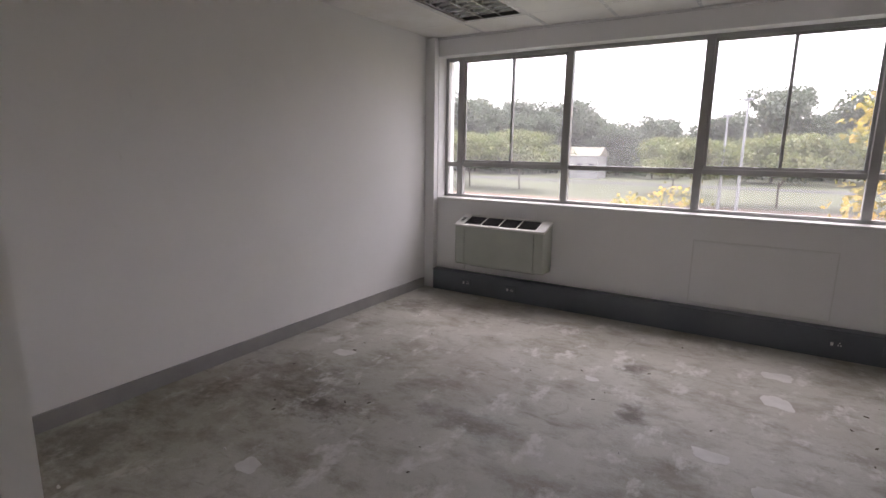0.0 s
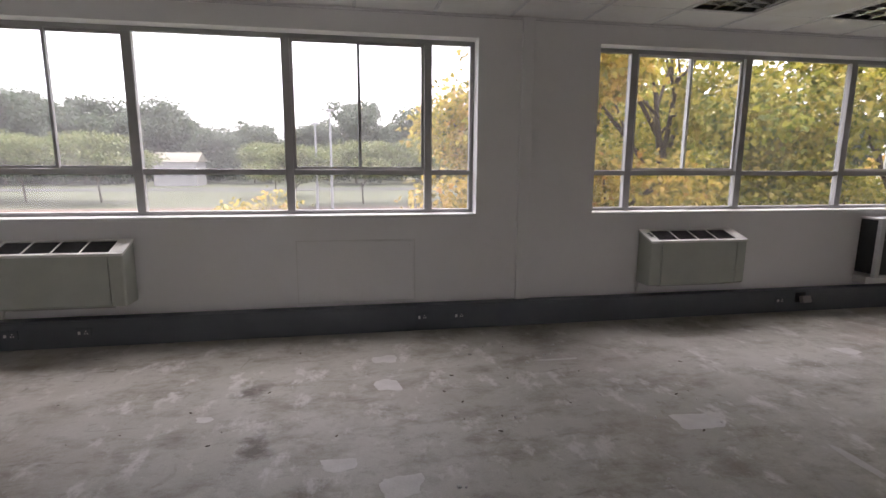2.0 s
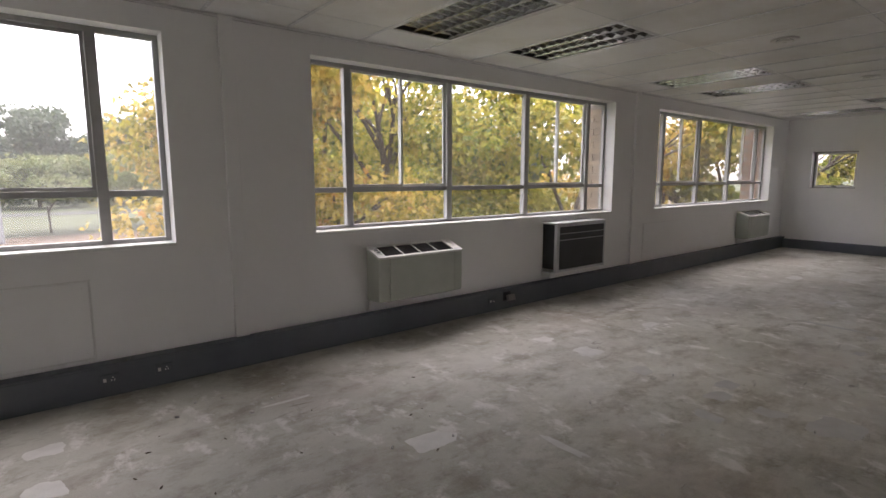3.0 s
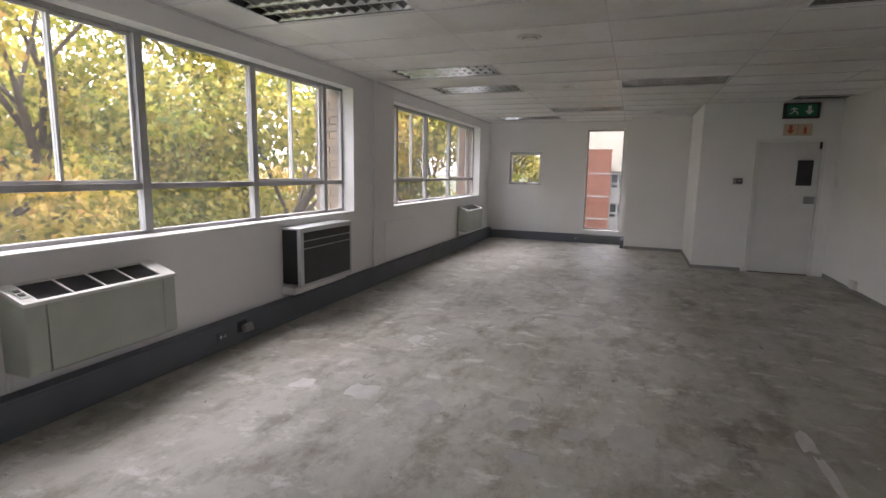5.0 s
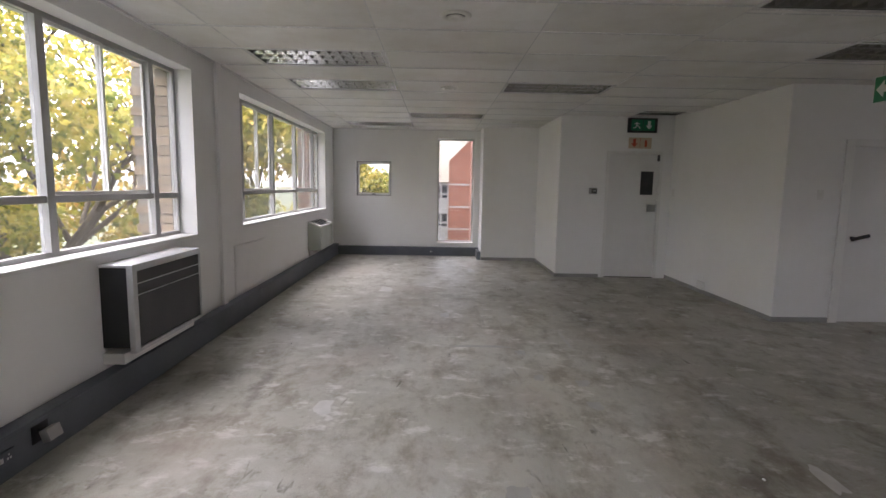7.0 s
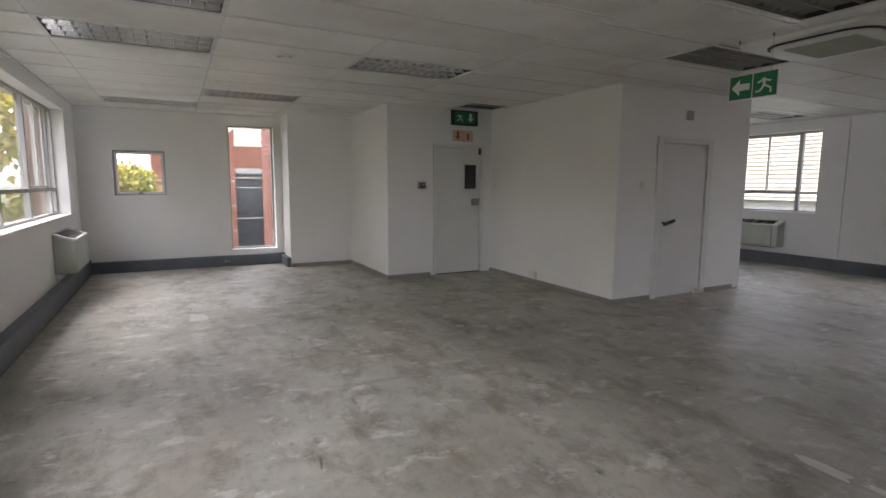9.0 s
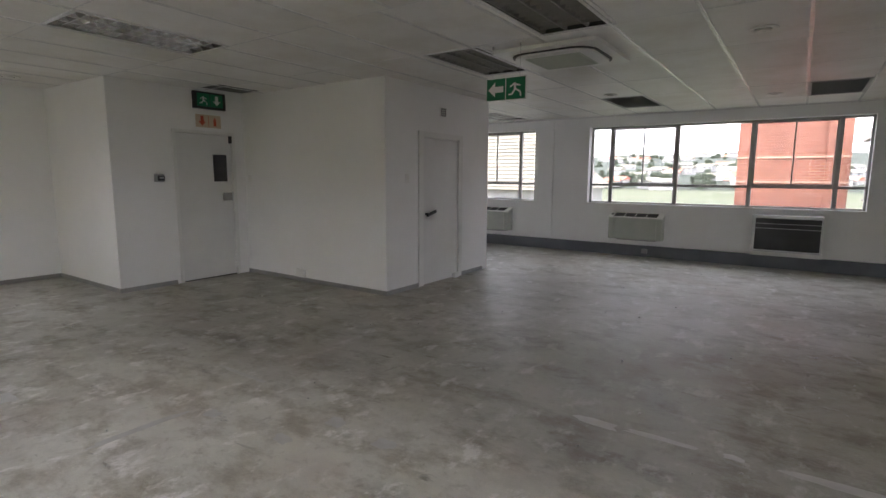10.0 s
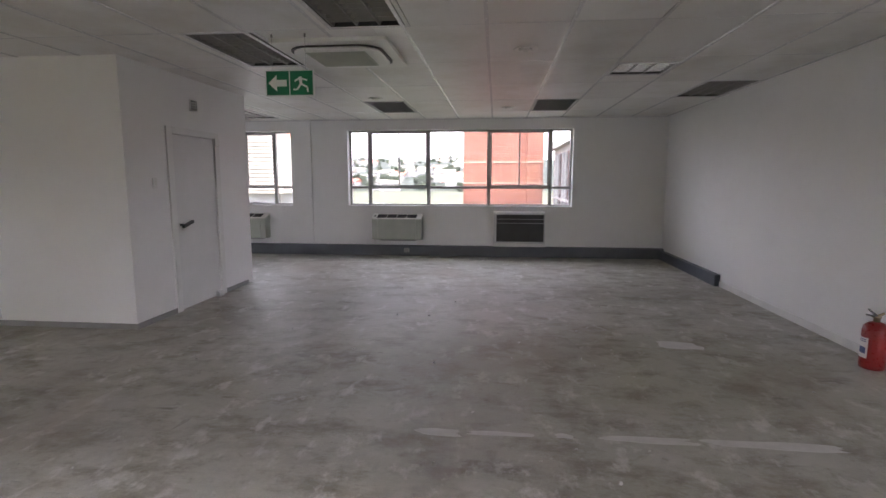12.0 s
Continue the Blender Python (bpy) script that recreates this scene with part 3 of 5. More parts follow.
short = tagged(ceiling_light(0.61), "square recessed fitting with bright aluminium louvre")
short.matrix_world = pose(SHORT_LIGHTS[0][0], SHORT_LIGHTS[0][1], TOP)


def ceiling_vent():
    t = thing("ceiling_vent", "grey return air grille set in the ceiling", "air vent", group="ceiling vents")
    part("frame", boxes((0, PX, 0, 0.04, -0.006, 0.02), (0, PX, PY - 0.04, PY, -0.006, 0.02), (0, 0.04, 0.04, PY - 0.04, -0.006, 0.02), (PX - 0.04, PX, 0.04, PY - 0.04, -0.006, 0.02)), VENTGREY, t)
    part("backing", boxes((0.01, PX - 0.01, 0.01, PY - 0.01, 0.03, 0.05)), GRILLE, t)
    bm = prism([(-0.014, 0.0), (-0.010, 0.0), (0.014, 0.02), (0.010, 0.02)], PX - 0.08)
    bmesh.ops.rotate(bm, matrix=Matrix.Rotation(radians(-90), 3, "Z"), verts=bm.verts[:])
    slat = mesh_of("slat", bm, VENTGREY)
    for k in range(40):
        o = part("slat", slat, VENTGREY, t)
        o.location = (0.04, 0.055 + k * 0.0285, 0)
    return t


vent = ceiling_vent()
vent.matrix_world = pose(VENTS[0][0], VENTS[0][1], TOP)
copy_thing(vent, pose(VENTS[1][0], VENTS[1][1], TOP))


def stadium(w, d, r, steps=8):
    pts = []
    for cx, cy, a0 in ((w / 2 - r, d / 2 - r, 0), (-w / 2 + r, d / 2 - r, 90), (-w / 2 + r, -d / 2 + r, 180), (w / 2 - r, -d / 2 + r, 270)):
        for k in range(steps + 1):
            a = radians(a0 + 90 * k / steps)
            pts.append((cx + r * math.cos(a), cy + r * math.sin(a)))
    return pts


cas = thing("cassette_air_conditioner", "white ceiling cassette air conditioner with beige grille", "air conditioner", pose(CASSETTE[0], CASSETTE[1], TOP))
bm = prism(stadium(0.98, 1.0, 0.03), 0.03, "z")
bmesh.ops.translate(bm, vec=(0, 0, -0.034), verts=bm.verts[:])
part("panel", bm, CREAM, cas)
bm = prism(stadium(0.80, 0.78, 0.2), 0.012, "z")
bmesh.ops.translate(bm, vec=(0, 0, -0.046), verts=bm.verts[:])
part("air_slot", bm, BLACK, cas, "dark rounded air outlet slot")
bm = prism(stadium(0.755, 0.735, 0.185), 0.02, "z")
bmesh.ops.translate(bm, vec=(0, 0, -0.06), verts=bm.verts[:])
part("inner_panel", bm, SILL, cas)
part("grille", boxes((-0.26, 0.26, -0.26, 0.26, -0.068, -0.0605), bevel=0.003), CASING, cas, "beige intake grille")
bar = mesh_of("grille_bar", boxes((-0.25, 0.25, -0.004, 0.004, -0.074, -0.0685)), CASING)
for k in range(12):
    part("grille_bar", bar, CASING, cas).location = (0, -0.23 + k * 0.042, 0)


def ceiling_diffuser():
    t = thing("ceiling_diffuser", "round off-white air diffuser in the ceiling", "diffuser", group="round ceiling diffusers")
    part("ring", lathe([(0.105, 0.0), (0.108, -0.006), (0.095, -0.014), (0.07, -0.012), (0.066, -0.004), (0.06, 0.0)]), CREAM, t, smooth=True)
    part("cone", lathe([(0.03, -0.002), (0.056, -0.012), (0.05, -0.022), (0.022, -0.024), (0.018, -0.018)]), CREAM, t, smooth=True)
    part("gap", lathe([(0.068, -0.0005), (0.068, -0.003), (0.02, -0.003)]), BLACK, t)
    return t


diff = ceiling_diffuser()
diff.matrix_world = pose(5.43, 2.60, TOP)
for x, y in ((8.0, 2.585), (11.11, 1.355), (3.69, -1.22), (5.63, -3.80), (3.75, -4.90)):
    copy_thing(diff, pose(x, y, TOP))


# ---- windows ----
def window(name, at, width, height, mullions, pairs, transom, label, pane_glass, sash_paint):
    """Local x runs along the wall, y goes out of it, z up from the opening's sill."""
    t = thing(name, label, "window", at, kind="structure")
    y0, y1 = 0.145, 0.195
    part("window_frame", boxes((0, 0.035, y0, y1, 0.02, height), (width - 0.035, width, y0, y1, 0.02, height), (0.035, width - 0.035, y0, y1, height - 0.035, height), (0.035, width - 0.035, y0, y1, 0.02, 0.05), bevel=0.003), FRAME, t)
    part("window_sill", boxes((0, width, -0.012, 0.30, -0.004, 0.02), bevel=0.004), SILL, t, "white gloss painted sill")
    for x in mullions:
        part("mullion", boxes((x - 0.032, x + 0.032, y0 - 0.012, y1, 0.05, height - 0.035), bevel=0.004), FRAME, t)
    xs = [0.035 - 0.032, *mullions, width - 0.035 + 0.032]
    for k, (a, b) in enumerate(zip(xs, xs[1:])):
        a, b = a + 0.033, b - 0.033
        part("transom", boxes((a, b, y0 - 0.006, y1 - 0.002, transom - 0.022, transom + 0.022), bevel=0.003), FRAME, t)
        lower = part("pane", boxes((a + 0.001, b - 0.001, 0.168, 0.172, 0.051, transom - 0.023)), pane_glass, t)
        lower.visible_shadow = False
        spans = [(a, (a + b) / 2 + 0.012, 0.150), ((a + b) / 2 - 0.012, b, 0.172)] if k in pairs else [(a, b, 0.168)]
        for p, q, y in spans:
            if k in pairs:
                z0, z1 = transom + 0.023, height - 0.036
                f = 0.022
                sash = part("sash", boxes((p, p + f, y, y + 0.02, z0, z1), (q - f, q, y, y + 0.02, z0, z1), (p + f, q - f, y, y + 0.02, z0, z0 + f), (p + f, q - f, y, y + 0.02, z1 - f, z1), bevel=0.002), sash_paint, t)
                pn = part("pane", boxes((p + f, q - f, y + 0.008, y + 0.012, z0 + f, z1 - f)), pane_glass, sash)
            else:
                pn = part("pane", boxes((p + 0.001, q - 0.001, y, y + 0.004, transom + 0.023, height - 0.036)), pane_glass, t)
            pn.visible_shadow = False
    return t


def bays(width, narrow_l=0.395, narrow_r=0.395):
    step = (width - narrow_l - narrow_r) / 3
    return [narrow_l + step * k for k in range(4)]


LABEL = "wide grey steel window with sliding sashes"
for k, (a, b) in enumerate(N_WINDOWS):
    w = b - a
    window("window_%d" % (k + 1), pose(a, NORTH, N_SILL), w, N_HEAD - N_SILL, bays(w, 0.19 if k == 0 else 0.395), (1, 3), 0.365, LABEL, GLASS_HAZY if k == 0 else GLASS, FRAME if k == 0 else SASH_LIT)
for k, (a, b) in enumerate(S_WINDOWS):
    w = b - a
    window("window_%d" % (k + 4), pose(b, SOUTH, S_SILL, 0, 0, 180), w, S_HEAD - S_SILL, bays(w), (1, 3), 0.365, LABEL, GLASS_SOUTH, FRAME)


def plain_window(name, at, width, height, label):
    t = thing(name, label, "window", at, kind="structure")
    y0, y1 = 0.14, 0.185
    part("window_frame", boxes((0, 0.03, y0, y1, 0, height), (width - 0.03, width, y0, y1, 0, height), (0.03, width - 0.03, y0, y1, height - 0.03, height), (0.03, width - 0.03, y0, y1, 0, 0.03), bevel=0.003), FRAME, t)
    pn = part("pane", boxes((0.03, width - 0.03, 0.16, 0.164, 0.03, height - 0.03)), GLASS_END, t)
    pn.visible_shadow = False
    return t


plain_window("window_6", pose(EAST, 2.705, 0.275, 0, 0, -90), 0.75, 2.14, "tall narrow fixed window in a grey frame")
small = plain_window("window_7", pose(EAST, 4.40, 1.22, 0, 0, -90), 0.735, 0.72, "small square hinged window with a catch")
part("sash", boxes((0.03, 0.06, 0.125, 0.16, 0.03, 0.69), (0.675, 0.705, 0.125, 0.16, 0.03, 0.69), (0.06, 0.675, 0.125, 0.16, 0.66, 0.69), (0.06, 0.675, 0.125, 0.16, 0.03, 0.06), bevel=0.002), SILL, small)
part("catch", boxes((0.33, 0.41, 0.09, 0.125, 0.03, 0.045), (0.36, 0.38, 0.07, 0.09, 0.03, 0.06), bevel=0.002), BLACK, small, "black window catch")

# ---- trunking, skirting, strips ----
TR = 0.10


def trunking(name, pieces, label):
    bm = boxes(*pieces, bevel=0.006)
    return structure(name, bm, TRUNK, label, "cable trunking")


trunking("baseboard_north", [(WEST + 0.13, EAST - 0.001, NORTH - TR, NORTH - 0.001, 0.0, 0.205), (WEST + 0.13, EAST - 0.001, NORTH - TR - 0.004, NORTH - 0.001, 0.205, 0.222)], "dark grey cable trunking along the window wall")
trunking("baseboard_east", [(EAST - 0.09, EAST - 0.001, 1.832, NORTH - TR - 0.006, 0.0, 0.165), (EAST - 0.094, EAST - 0.001, 1.832, NORTH - TR - 0.006, 0.165, 0.18), (11.93, EAST - 0.096, 1.832, 1.90, 0.0, 0.16)], "dark grey cable trunking along the end wall")
trunking("baseboard_south", [(PARTITION + 0.001, EAST - 0.001, SOUTH + 0.001, SOUTH + TR, 0.0, 0.185), (PARTITION + 0.001, EAST - 0.001, SOUTH + 0.001, SOUTH + TR + 0.004, 0.185, 0.2)], "grey cable trunking along the window wall")
trunking("baseboard_partition", [(PARTITION + 0.001, PARTITION + 0.075, SOUTH + TR + 0.006, -3.78, 0.0, 0.165)], "short length of grey trunking, cut off")


def skirting(name, pieces, material, label):
    return structure(name, boxes(*pieces, bevel=0.003), material, label, "skirting")


skirting("skirting_west", [(WEST + 0.001, WEST + 0.018, 0.552, NORTH - 0.10, 0.0, 0.10)], SKIRT, "grey painted timber skirting")
skirting("skirting_core", [(CORE_W - 0.014, CORE_W - 0.001, -1.685, CORE_N, 0, 0.055), (CORE_W - 0.014, CORE_W - 0.001, CORE_S, -2.725, 0, 0.055), (CORE_W - 0.014, LOBBY - 0.001, CORE_N + 0.001, CORE_N + 0.014, 0, 0.055), (LOBBY - 0.014, LOBBY - 0.001, 0.05, 0.77, 0, 0.055), (LOBBY - 0.001, 11.93 - 0.016, 0.756, 0.77, 0, 0.055), (11.93 - 0.014, 11.93 - 0.001, 0.756, 1.828, 0, 0.055)], SKIRT, "thin grey skirting strip")
skirting("skirting_partition", [(PARTITION + 0.001, PARTITION + 0.016, -3.775, -0.35, 0, 0.075)], SILL, "white painted timber skirting")
structure("trim_corner_post", boxes((WEST + 0.001, WEST + 0.112, NORTH - 0.075, NORTH - 0.001, 0.0, TOP - 0.002), bevel=0.004), WALL, "white boxed-in post in the corner", "post")
for x in (1.50, 6.90):
    structure("trim_column", boxes((x, x + 0.10, NORTH - 0.035, NORTH - 0.001, 0.223, TOP - 0.002), bevel=0.004), WALL, "white vertical cover strip on the wall", "cover strip")
structure("trim_column", boxes((7.49, 7.525, SOUTH + 0.001, SOUTH + 0.03, 0.201, TOP - 0.002), bevel=0.003), WALL, "white vertical cover strip on the wall", "cover strip")
structure("trim_cornice", boxes((WEST + 0.02, EAST - 0.02, NORTH - 0.02, NORTH - 0.001, TOP - 0.02, TOP - 0.001), (PARTITION + 0.02, EAST - 0.02, SOUTH + 0.001, SOUTH + 0.02, TOP - 0.02, TOP - 0.001), (EAST - 0.02, EAST - 0.001, 1.83, NORTH - 0.02, TOP - 0.02, TOP - 0.001)), TEE, "thin wall angle under the ceiling", "trim")
for x0, x1 in ((-0.37, 0.61), (7.25, 8.25)):
    t = thing("service_hatch", "white painted cover panel low on the wall", "hatch", pose(x0, NORTH, 0.245), "wall hatches")
    w, h = x1 - x0, 0.535
    part("cover", boxes((0.012, w - 0.012, -0.010, -0.001, 0.012, h - 0.012), bevel=0.003), WALL, t)
    part("surround", boxes((0, w, -0.005, -0.001, h - 0.009, h), (0, w, -0.005, -0.001, 0, 0.009), (0, 0.009, -0.005, -0.001, 0.009, h - 0.009), (w - 0.009, w, -0.005, -0.001, 0.009, h - 0.009)), SILL, t)
    for sx in (0.05, w - 0.05):
        for sz in (0.05, h - 0.05):
            part("screw", boxes((sx - 0.004, sx + 0.004, -0.012, -0.010, sz - 0.004, sz + 0.004), bevel=0.001), SILL, t)


# ---- fan coil units and heaters ----
def fan_coil():
    """Back on the wall at local y = 0, front towards -y; the top leans to the front."""
    w, d, z0, zf, rise = 0.95, 0.225, 0.335, 0.745, 0.33
    t = thing("fan_coil_unit", "beige wall-mounted fan coil unit with top grille", "air conditioner", group="fan coil units")

    def length(x0, x1, bevel):
        bm = bmesh.new()
        prof = [(0, z0), (-d + 0.02, z0 + 0.004), (-d, z0 + 0.022), (-d, zf - 0.012), (0, zf + rise * d - 0.012)]
        a = [bm.verts.new((x0, y, z)) for y, z in prof]
        b = [bm.verts.new((x1, y, z)) for y, z in prof]
        for k in range(5):
            bm.faces.new((a[k], a[(k + 1) % 5], b[(k + 1) % 5], b[k]))
        bm.faces.new(a[::-1])
        bm.faces.new(b)
        bmesh.ops.recalc_face_normals(bm, faces=bm.faces[:])
        bmesh.ops.bevel(bm, geom=bm.edges[:], offset=bevel, segments=3, affect="EDGES", profile=0.55)
        return bm

    def leaning(bm):
        for v in bm.verts:
            v.co.z += zf + (v.co.y + d) * rise
        return bm

    part("body", length(0.115, w - 0.105, 0.004), CASING, t)
    part("end_cap", length(0.0, 0.1145, 0.018), CASING, t)
    part("end_cap", length(w - 0.1045, w, 0.018), CASING, t)
    part("top_rim", leaning(boxes((-0.004, w + 0.004, -d - 0.006, -d + 0.022, -0.016, 0.006), (-0.004, 0.085, -d + 0.022, 0.0, -0.016, 0.006), (w - 0.1, w + 0.004, -d + 0.022, 0.0, -0.016, 0.006), (0.085, w - 0.1, -0.016, 0, -0.016, 0.006), bevel=0.006)), CREAM, t, "off-white plastic top surround")
    part("grille_well", leaning(boxes((0.085, w - 0.1, -d + 0.022, -0.016, -0.014, -0.006))), BLACK, t)
    step = (w - 0.185) / 4
    for k in range(1, 4):
        part("grille_bridge", leaning(boxes((0.085 + k * step - 0.005, 0.085 + k * step + 0.005, -d + 0.022, -0.016, -0.006, 0.005))), CREAM, t)
    slat = mesh_of("slat", boxes((0.088, w - 0.103, -0.002, 0.002, -0.006, 0.001)), GRILLE)
    for k in range(12):
        y = -d + 0.034 + k * 0.0145
        part("slat", slat, GRILLE, t).location = (0, y, zf + (y + d) * rise)
    part("control_panel", leaning(boxes((0.02, 0.07, -d + 0.05, -d + 0.15, 0.006, 0.010), bevel=0.002)), CASING, t)
    for y in (-0.155, -0.115):
        part("control_knob", leaning(boxes((0.03, 0.06, y, y + 0.025, 0.010, 0.016), bevel=0.003)), BLACK, t)
    part("drain_tray", boxes((0.14, w - 0.12, -d + 0.09, -0.02, z0 - 0.02, z0 + 0.006), bevel=0.004), SKIRT, t)
    bm = bmesh.new()
    rod(bm, (0.02, -0.02, z0 + 0.01), (0.0, -0.03, 0.245), 0.014, sides=10)
    part("drain_pipe", bm, SILL, t)
    return t


coil = fan_coil()
coil.matrix_world = pose(-2.53, NORTH, 0)
copy_thing(coil, pose(2.67, NORTH, 0))
copy_thing(coil, pose(10.38, NORTH, 0))
copy_thing(coil, pose(6.27, SOUTH, -0.02, 0, 0, 180))
copy_thing(coil, pose(9.33, SOUTH, -0.02, 0, 0, 180))


def wall_heater():
    w, d, z0, z1 = 0.94, 0.21, 0.335, 0.915
    t = thing("wall_heater", "black panel heater in an aluminium frame under the window", "heater", group="wall heaters")
    part("body", boxes((0.012, w - 0.012, -d + 0.03, 0.0, z0 + 0.03, z1 - 0.02), bevel=0.004), BLACK, t)
    part("frame", boxes((0, 0.05, -d - 0.012, -d + 0.03, z0, z1), (w - 0.02, w, -d - 0.012, -d + 0.03, z0, z1), (0.05, w - 0.02, -d - 0.012, -d + 0.03, z1 - 0.045, z1), (0.05, w - 0.02, -d - 0.012, -d + 0.03, z0, z0 + 0.025), (0, w, -d + 0.03, 0, z1 - 0.02, z1), bevel=0.004), SILVER, t, "brushed aluminium frame")
    edges = [z0 + 0.026, z1 - 0.205, z1 - 0.13, z1 - 0.046]
    for a, b in zip(edges, edges[1:]):
        part("front_panel", boxes((0.051, w - 0.021, -d - 0.004, -d + 0.03, a + 0.003, b - 0.003), bevel=0.003), BLACK, t)
    part("trim_line", boxes((0.051, w - 0.021, -d - 0.007, -d, z1 - 0.208, z1 - 0.202), (0.051, w - 0.021, -d - 0.007, -d, z1 - 0.133, z1 - 0.127)), SILVER, t)
    part("bracket", boxes((0.0, w + 0.02, -0.14, 0.0, z0 - 0.075, z0 - 0.005), bevel=0.004), SILL, t, "white painted mounting bracket")
    return t


heat = wall_heater()
heat.matrix_world = pose(5.06, NORTH, 0)
copy_thing(heat, pose(3.96, SOUTH, -0.055, 0, 0, 180))


# ---- sockets and small fittings ----
def socket_box(at, label="small grey socket outlet on the trunking"):
    t = thing("socket_outlet", label, "socket", at, "trunking sockets")
    part("plate", boxes((-0.055, 0.055, -0.012, 0, -0.035, 0.035), bevel=0.003), TRUNK, t)
    part("rocker", boxes((-0.038, -0.02, -0.017, -0.012, -0.012, 0.012), bevel=0.001), CREAM, t)
    part("pin_hole", boxes((0.005, 0.013, -0.0135, -0.012, -0.012, 0.0), (0.022, 0.03, -0.0135, -0.012, -0.012, 0.0), (0.0135, 0.0215, -0.0135, -0.012, 0.008, 0.016)), CREAM, t)
    return t


for x in (-2.45, -1.95, 0.66, 0.98, 4.15):
    socket_box(pose(x, NORTH - TR, 0.12))
for y in (2.80,):
    socket_box(pose(EAST - 0.09, y, 0.09, 0, 0, -90))
hang = thing("loose_socket", "black socket pulled loose from the trunking", "socket", pose(4.38, NORTH - TR, 0.14))
part("back_plate", boxes((-0.06, 0.05, -0.006, 0, -0.045, 0.05), bevel=0.002), BLACK, hang)
bm = boxes((-0.045, 0.05, -0.075, -0.03, -0.055, 0.012), bevel=0.005)
bmesh.ops.rotate(bm, matrix=Matrix.Rotation(radians(-18), 3, "X"), verts=bm.verts[:])
part("socket_body", bm, SKIRT, hang)
bm = bmesh.new()
rod(bm, (-0.02, -0.002, 0.02), (-0.015, -0.05, -0.01), 0.006)
part("cable", bm, BLACK, hang)
hang2 = thing("loose_outlet", "pale outlet hanging loose below the fan coil", "socket", pose(5.62, SOUTH + TR, 0.12))
part("outlet_body", boxes((-0.05, 0.05, 0.0, 0.05, -0.05, 0.03), bevel=0.005), SKIRT, hang2)
for x, l in ((4.85, 0.16), (4.25, 0.1), (4.62, 0.08)):
    scrap = bmesh.new()
    for k in range(5):
        a, b = k / 5, (k + 1) / 5
        rod(scrap, (x + l * a, SOUTH + 0.06 + 0.01 * math.sin(6 * a), 0.206 + 0.012 * math.sin(9 * a)), (x + l * b, SOUTH + 0.06 + 0.01 * math.sin(6 * b), 0.206 + 0.012 * math.sin(9 * b)), 0.006, sides=6)
    tagged(part("cable_end", scrap, CREAM), "short loose end of white cable on the trunking", "cable", "loose cable ends")
bm = boxes((8.86, 9.02, CORE_N + 0.0005, CORE_N + 0.045, 0.06, 0.17), bevel=0.006)
tagged(part("junction_box", bm, SILL), "white junction box at the foot of the wall", "junction box")


# ---- doors ----
d1 = thing("door_1", "closed white flush fire door with a dark vision panel", "door", pose(LOBBY, 0.0, 0.0, 0, 0, -90), kind="structure")
part("door_frame", boxes((0.0, 0.045, -0.012, 0.10, 0, 2.05), (0.855, 0.90, -0.012, 0.10, 0, 2.05), (0.045, 0.855, -0.012, 0.10, 2.005, 2.05), bevel=0.003), SILL, d1)
leaf = part("door_leaf", boxes((0.048, 0.852, 0.03, 0.075, 0.012, 2.002), bevel=0.003), DOORPAINT, d1)
part("vision_panel", boxes((0.575, 0.775, 0.018, 0.031, 1.36, 1.735), bevel=0.003), GRILLE, leaf, "dark vision panel")
part("lock_plate", boxes((0.70, 0.83, 0.0, 0.03, 1.09, 1.20), bevel=0.006), SKIRT, leaf, "grey lock box")
part("keeper", boxes((0.835, 0.852, 0.0, 0.03, 1.08, 1.21), bevel=0.003), SILVER, leaf)
part("door_closer", boxes((0.825, 0.85, -0.02, 0.03, 1.90, 2.0), bevel=0.004), GRILLE, d1)
part("door_gap", boxes((0.045, 0.855, 0.02, 0.09, 0.0005, 0.011)), BLACK, d1)

d2 = thing("door_2", "closed white panelled store door with a dark handle", "door", pose(CORE_W, -1.71, 0.0, 0, 0, -90), kind="structure")
part("door_frame", boxes((-0.02, 0.075, -0.02, 0.10, 0, 2.02), (0.915, 1.01, -0.02, 0.10, 0, 2.02), (0.075, 0.915, -0.02, 0.10, 1.945, 2.02), bevel=0.004), SILL, d2)
leaf = part("door_leaf", boxes((0.078, 0.912, 0.004, 0.045, 0.008, 1.942), bevel=0.003), DOORPAINT, d2)
part("door_closer", boxes((0.86, 0.96, -0.06, -0.02, 1.86, 1.95), bevel=0.005), SILL, d2)
lever = boxes((-0.03, 0.17, -0.06, -0.03, -0.018, 0.018), bevel=0.008)
bmesh.ops.rotate(lever, matrix=Matrix.Rotation(radians(-14), 3, "Y"), verts=lever.verts[:])
bmesh.ops.translate(lever, vec=(0.15, 0, 0.945), verts=lever.verts[:])
h = part("door_handle", lever, BLACK, d2, "dark lever handle, tilted upwards")
part("handle_spindle", boxes((0.14, 0.16, -0.03, 0.004, 0.945, 0.97)), BLACK, h)
part("keyhole", boxes((0.33, 0.35, -0.002, 0.004, 0.94, 0.965)), SILVER, d2)
part("door_stop", boxes((0.78, 0.90, -0.05, -0.001, 0.0, 0.07), bevel=0.006), SILL, d2)

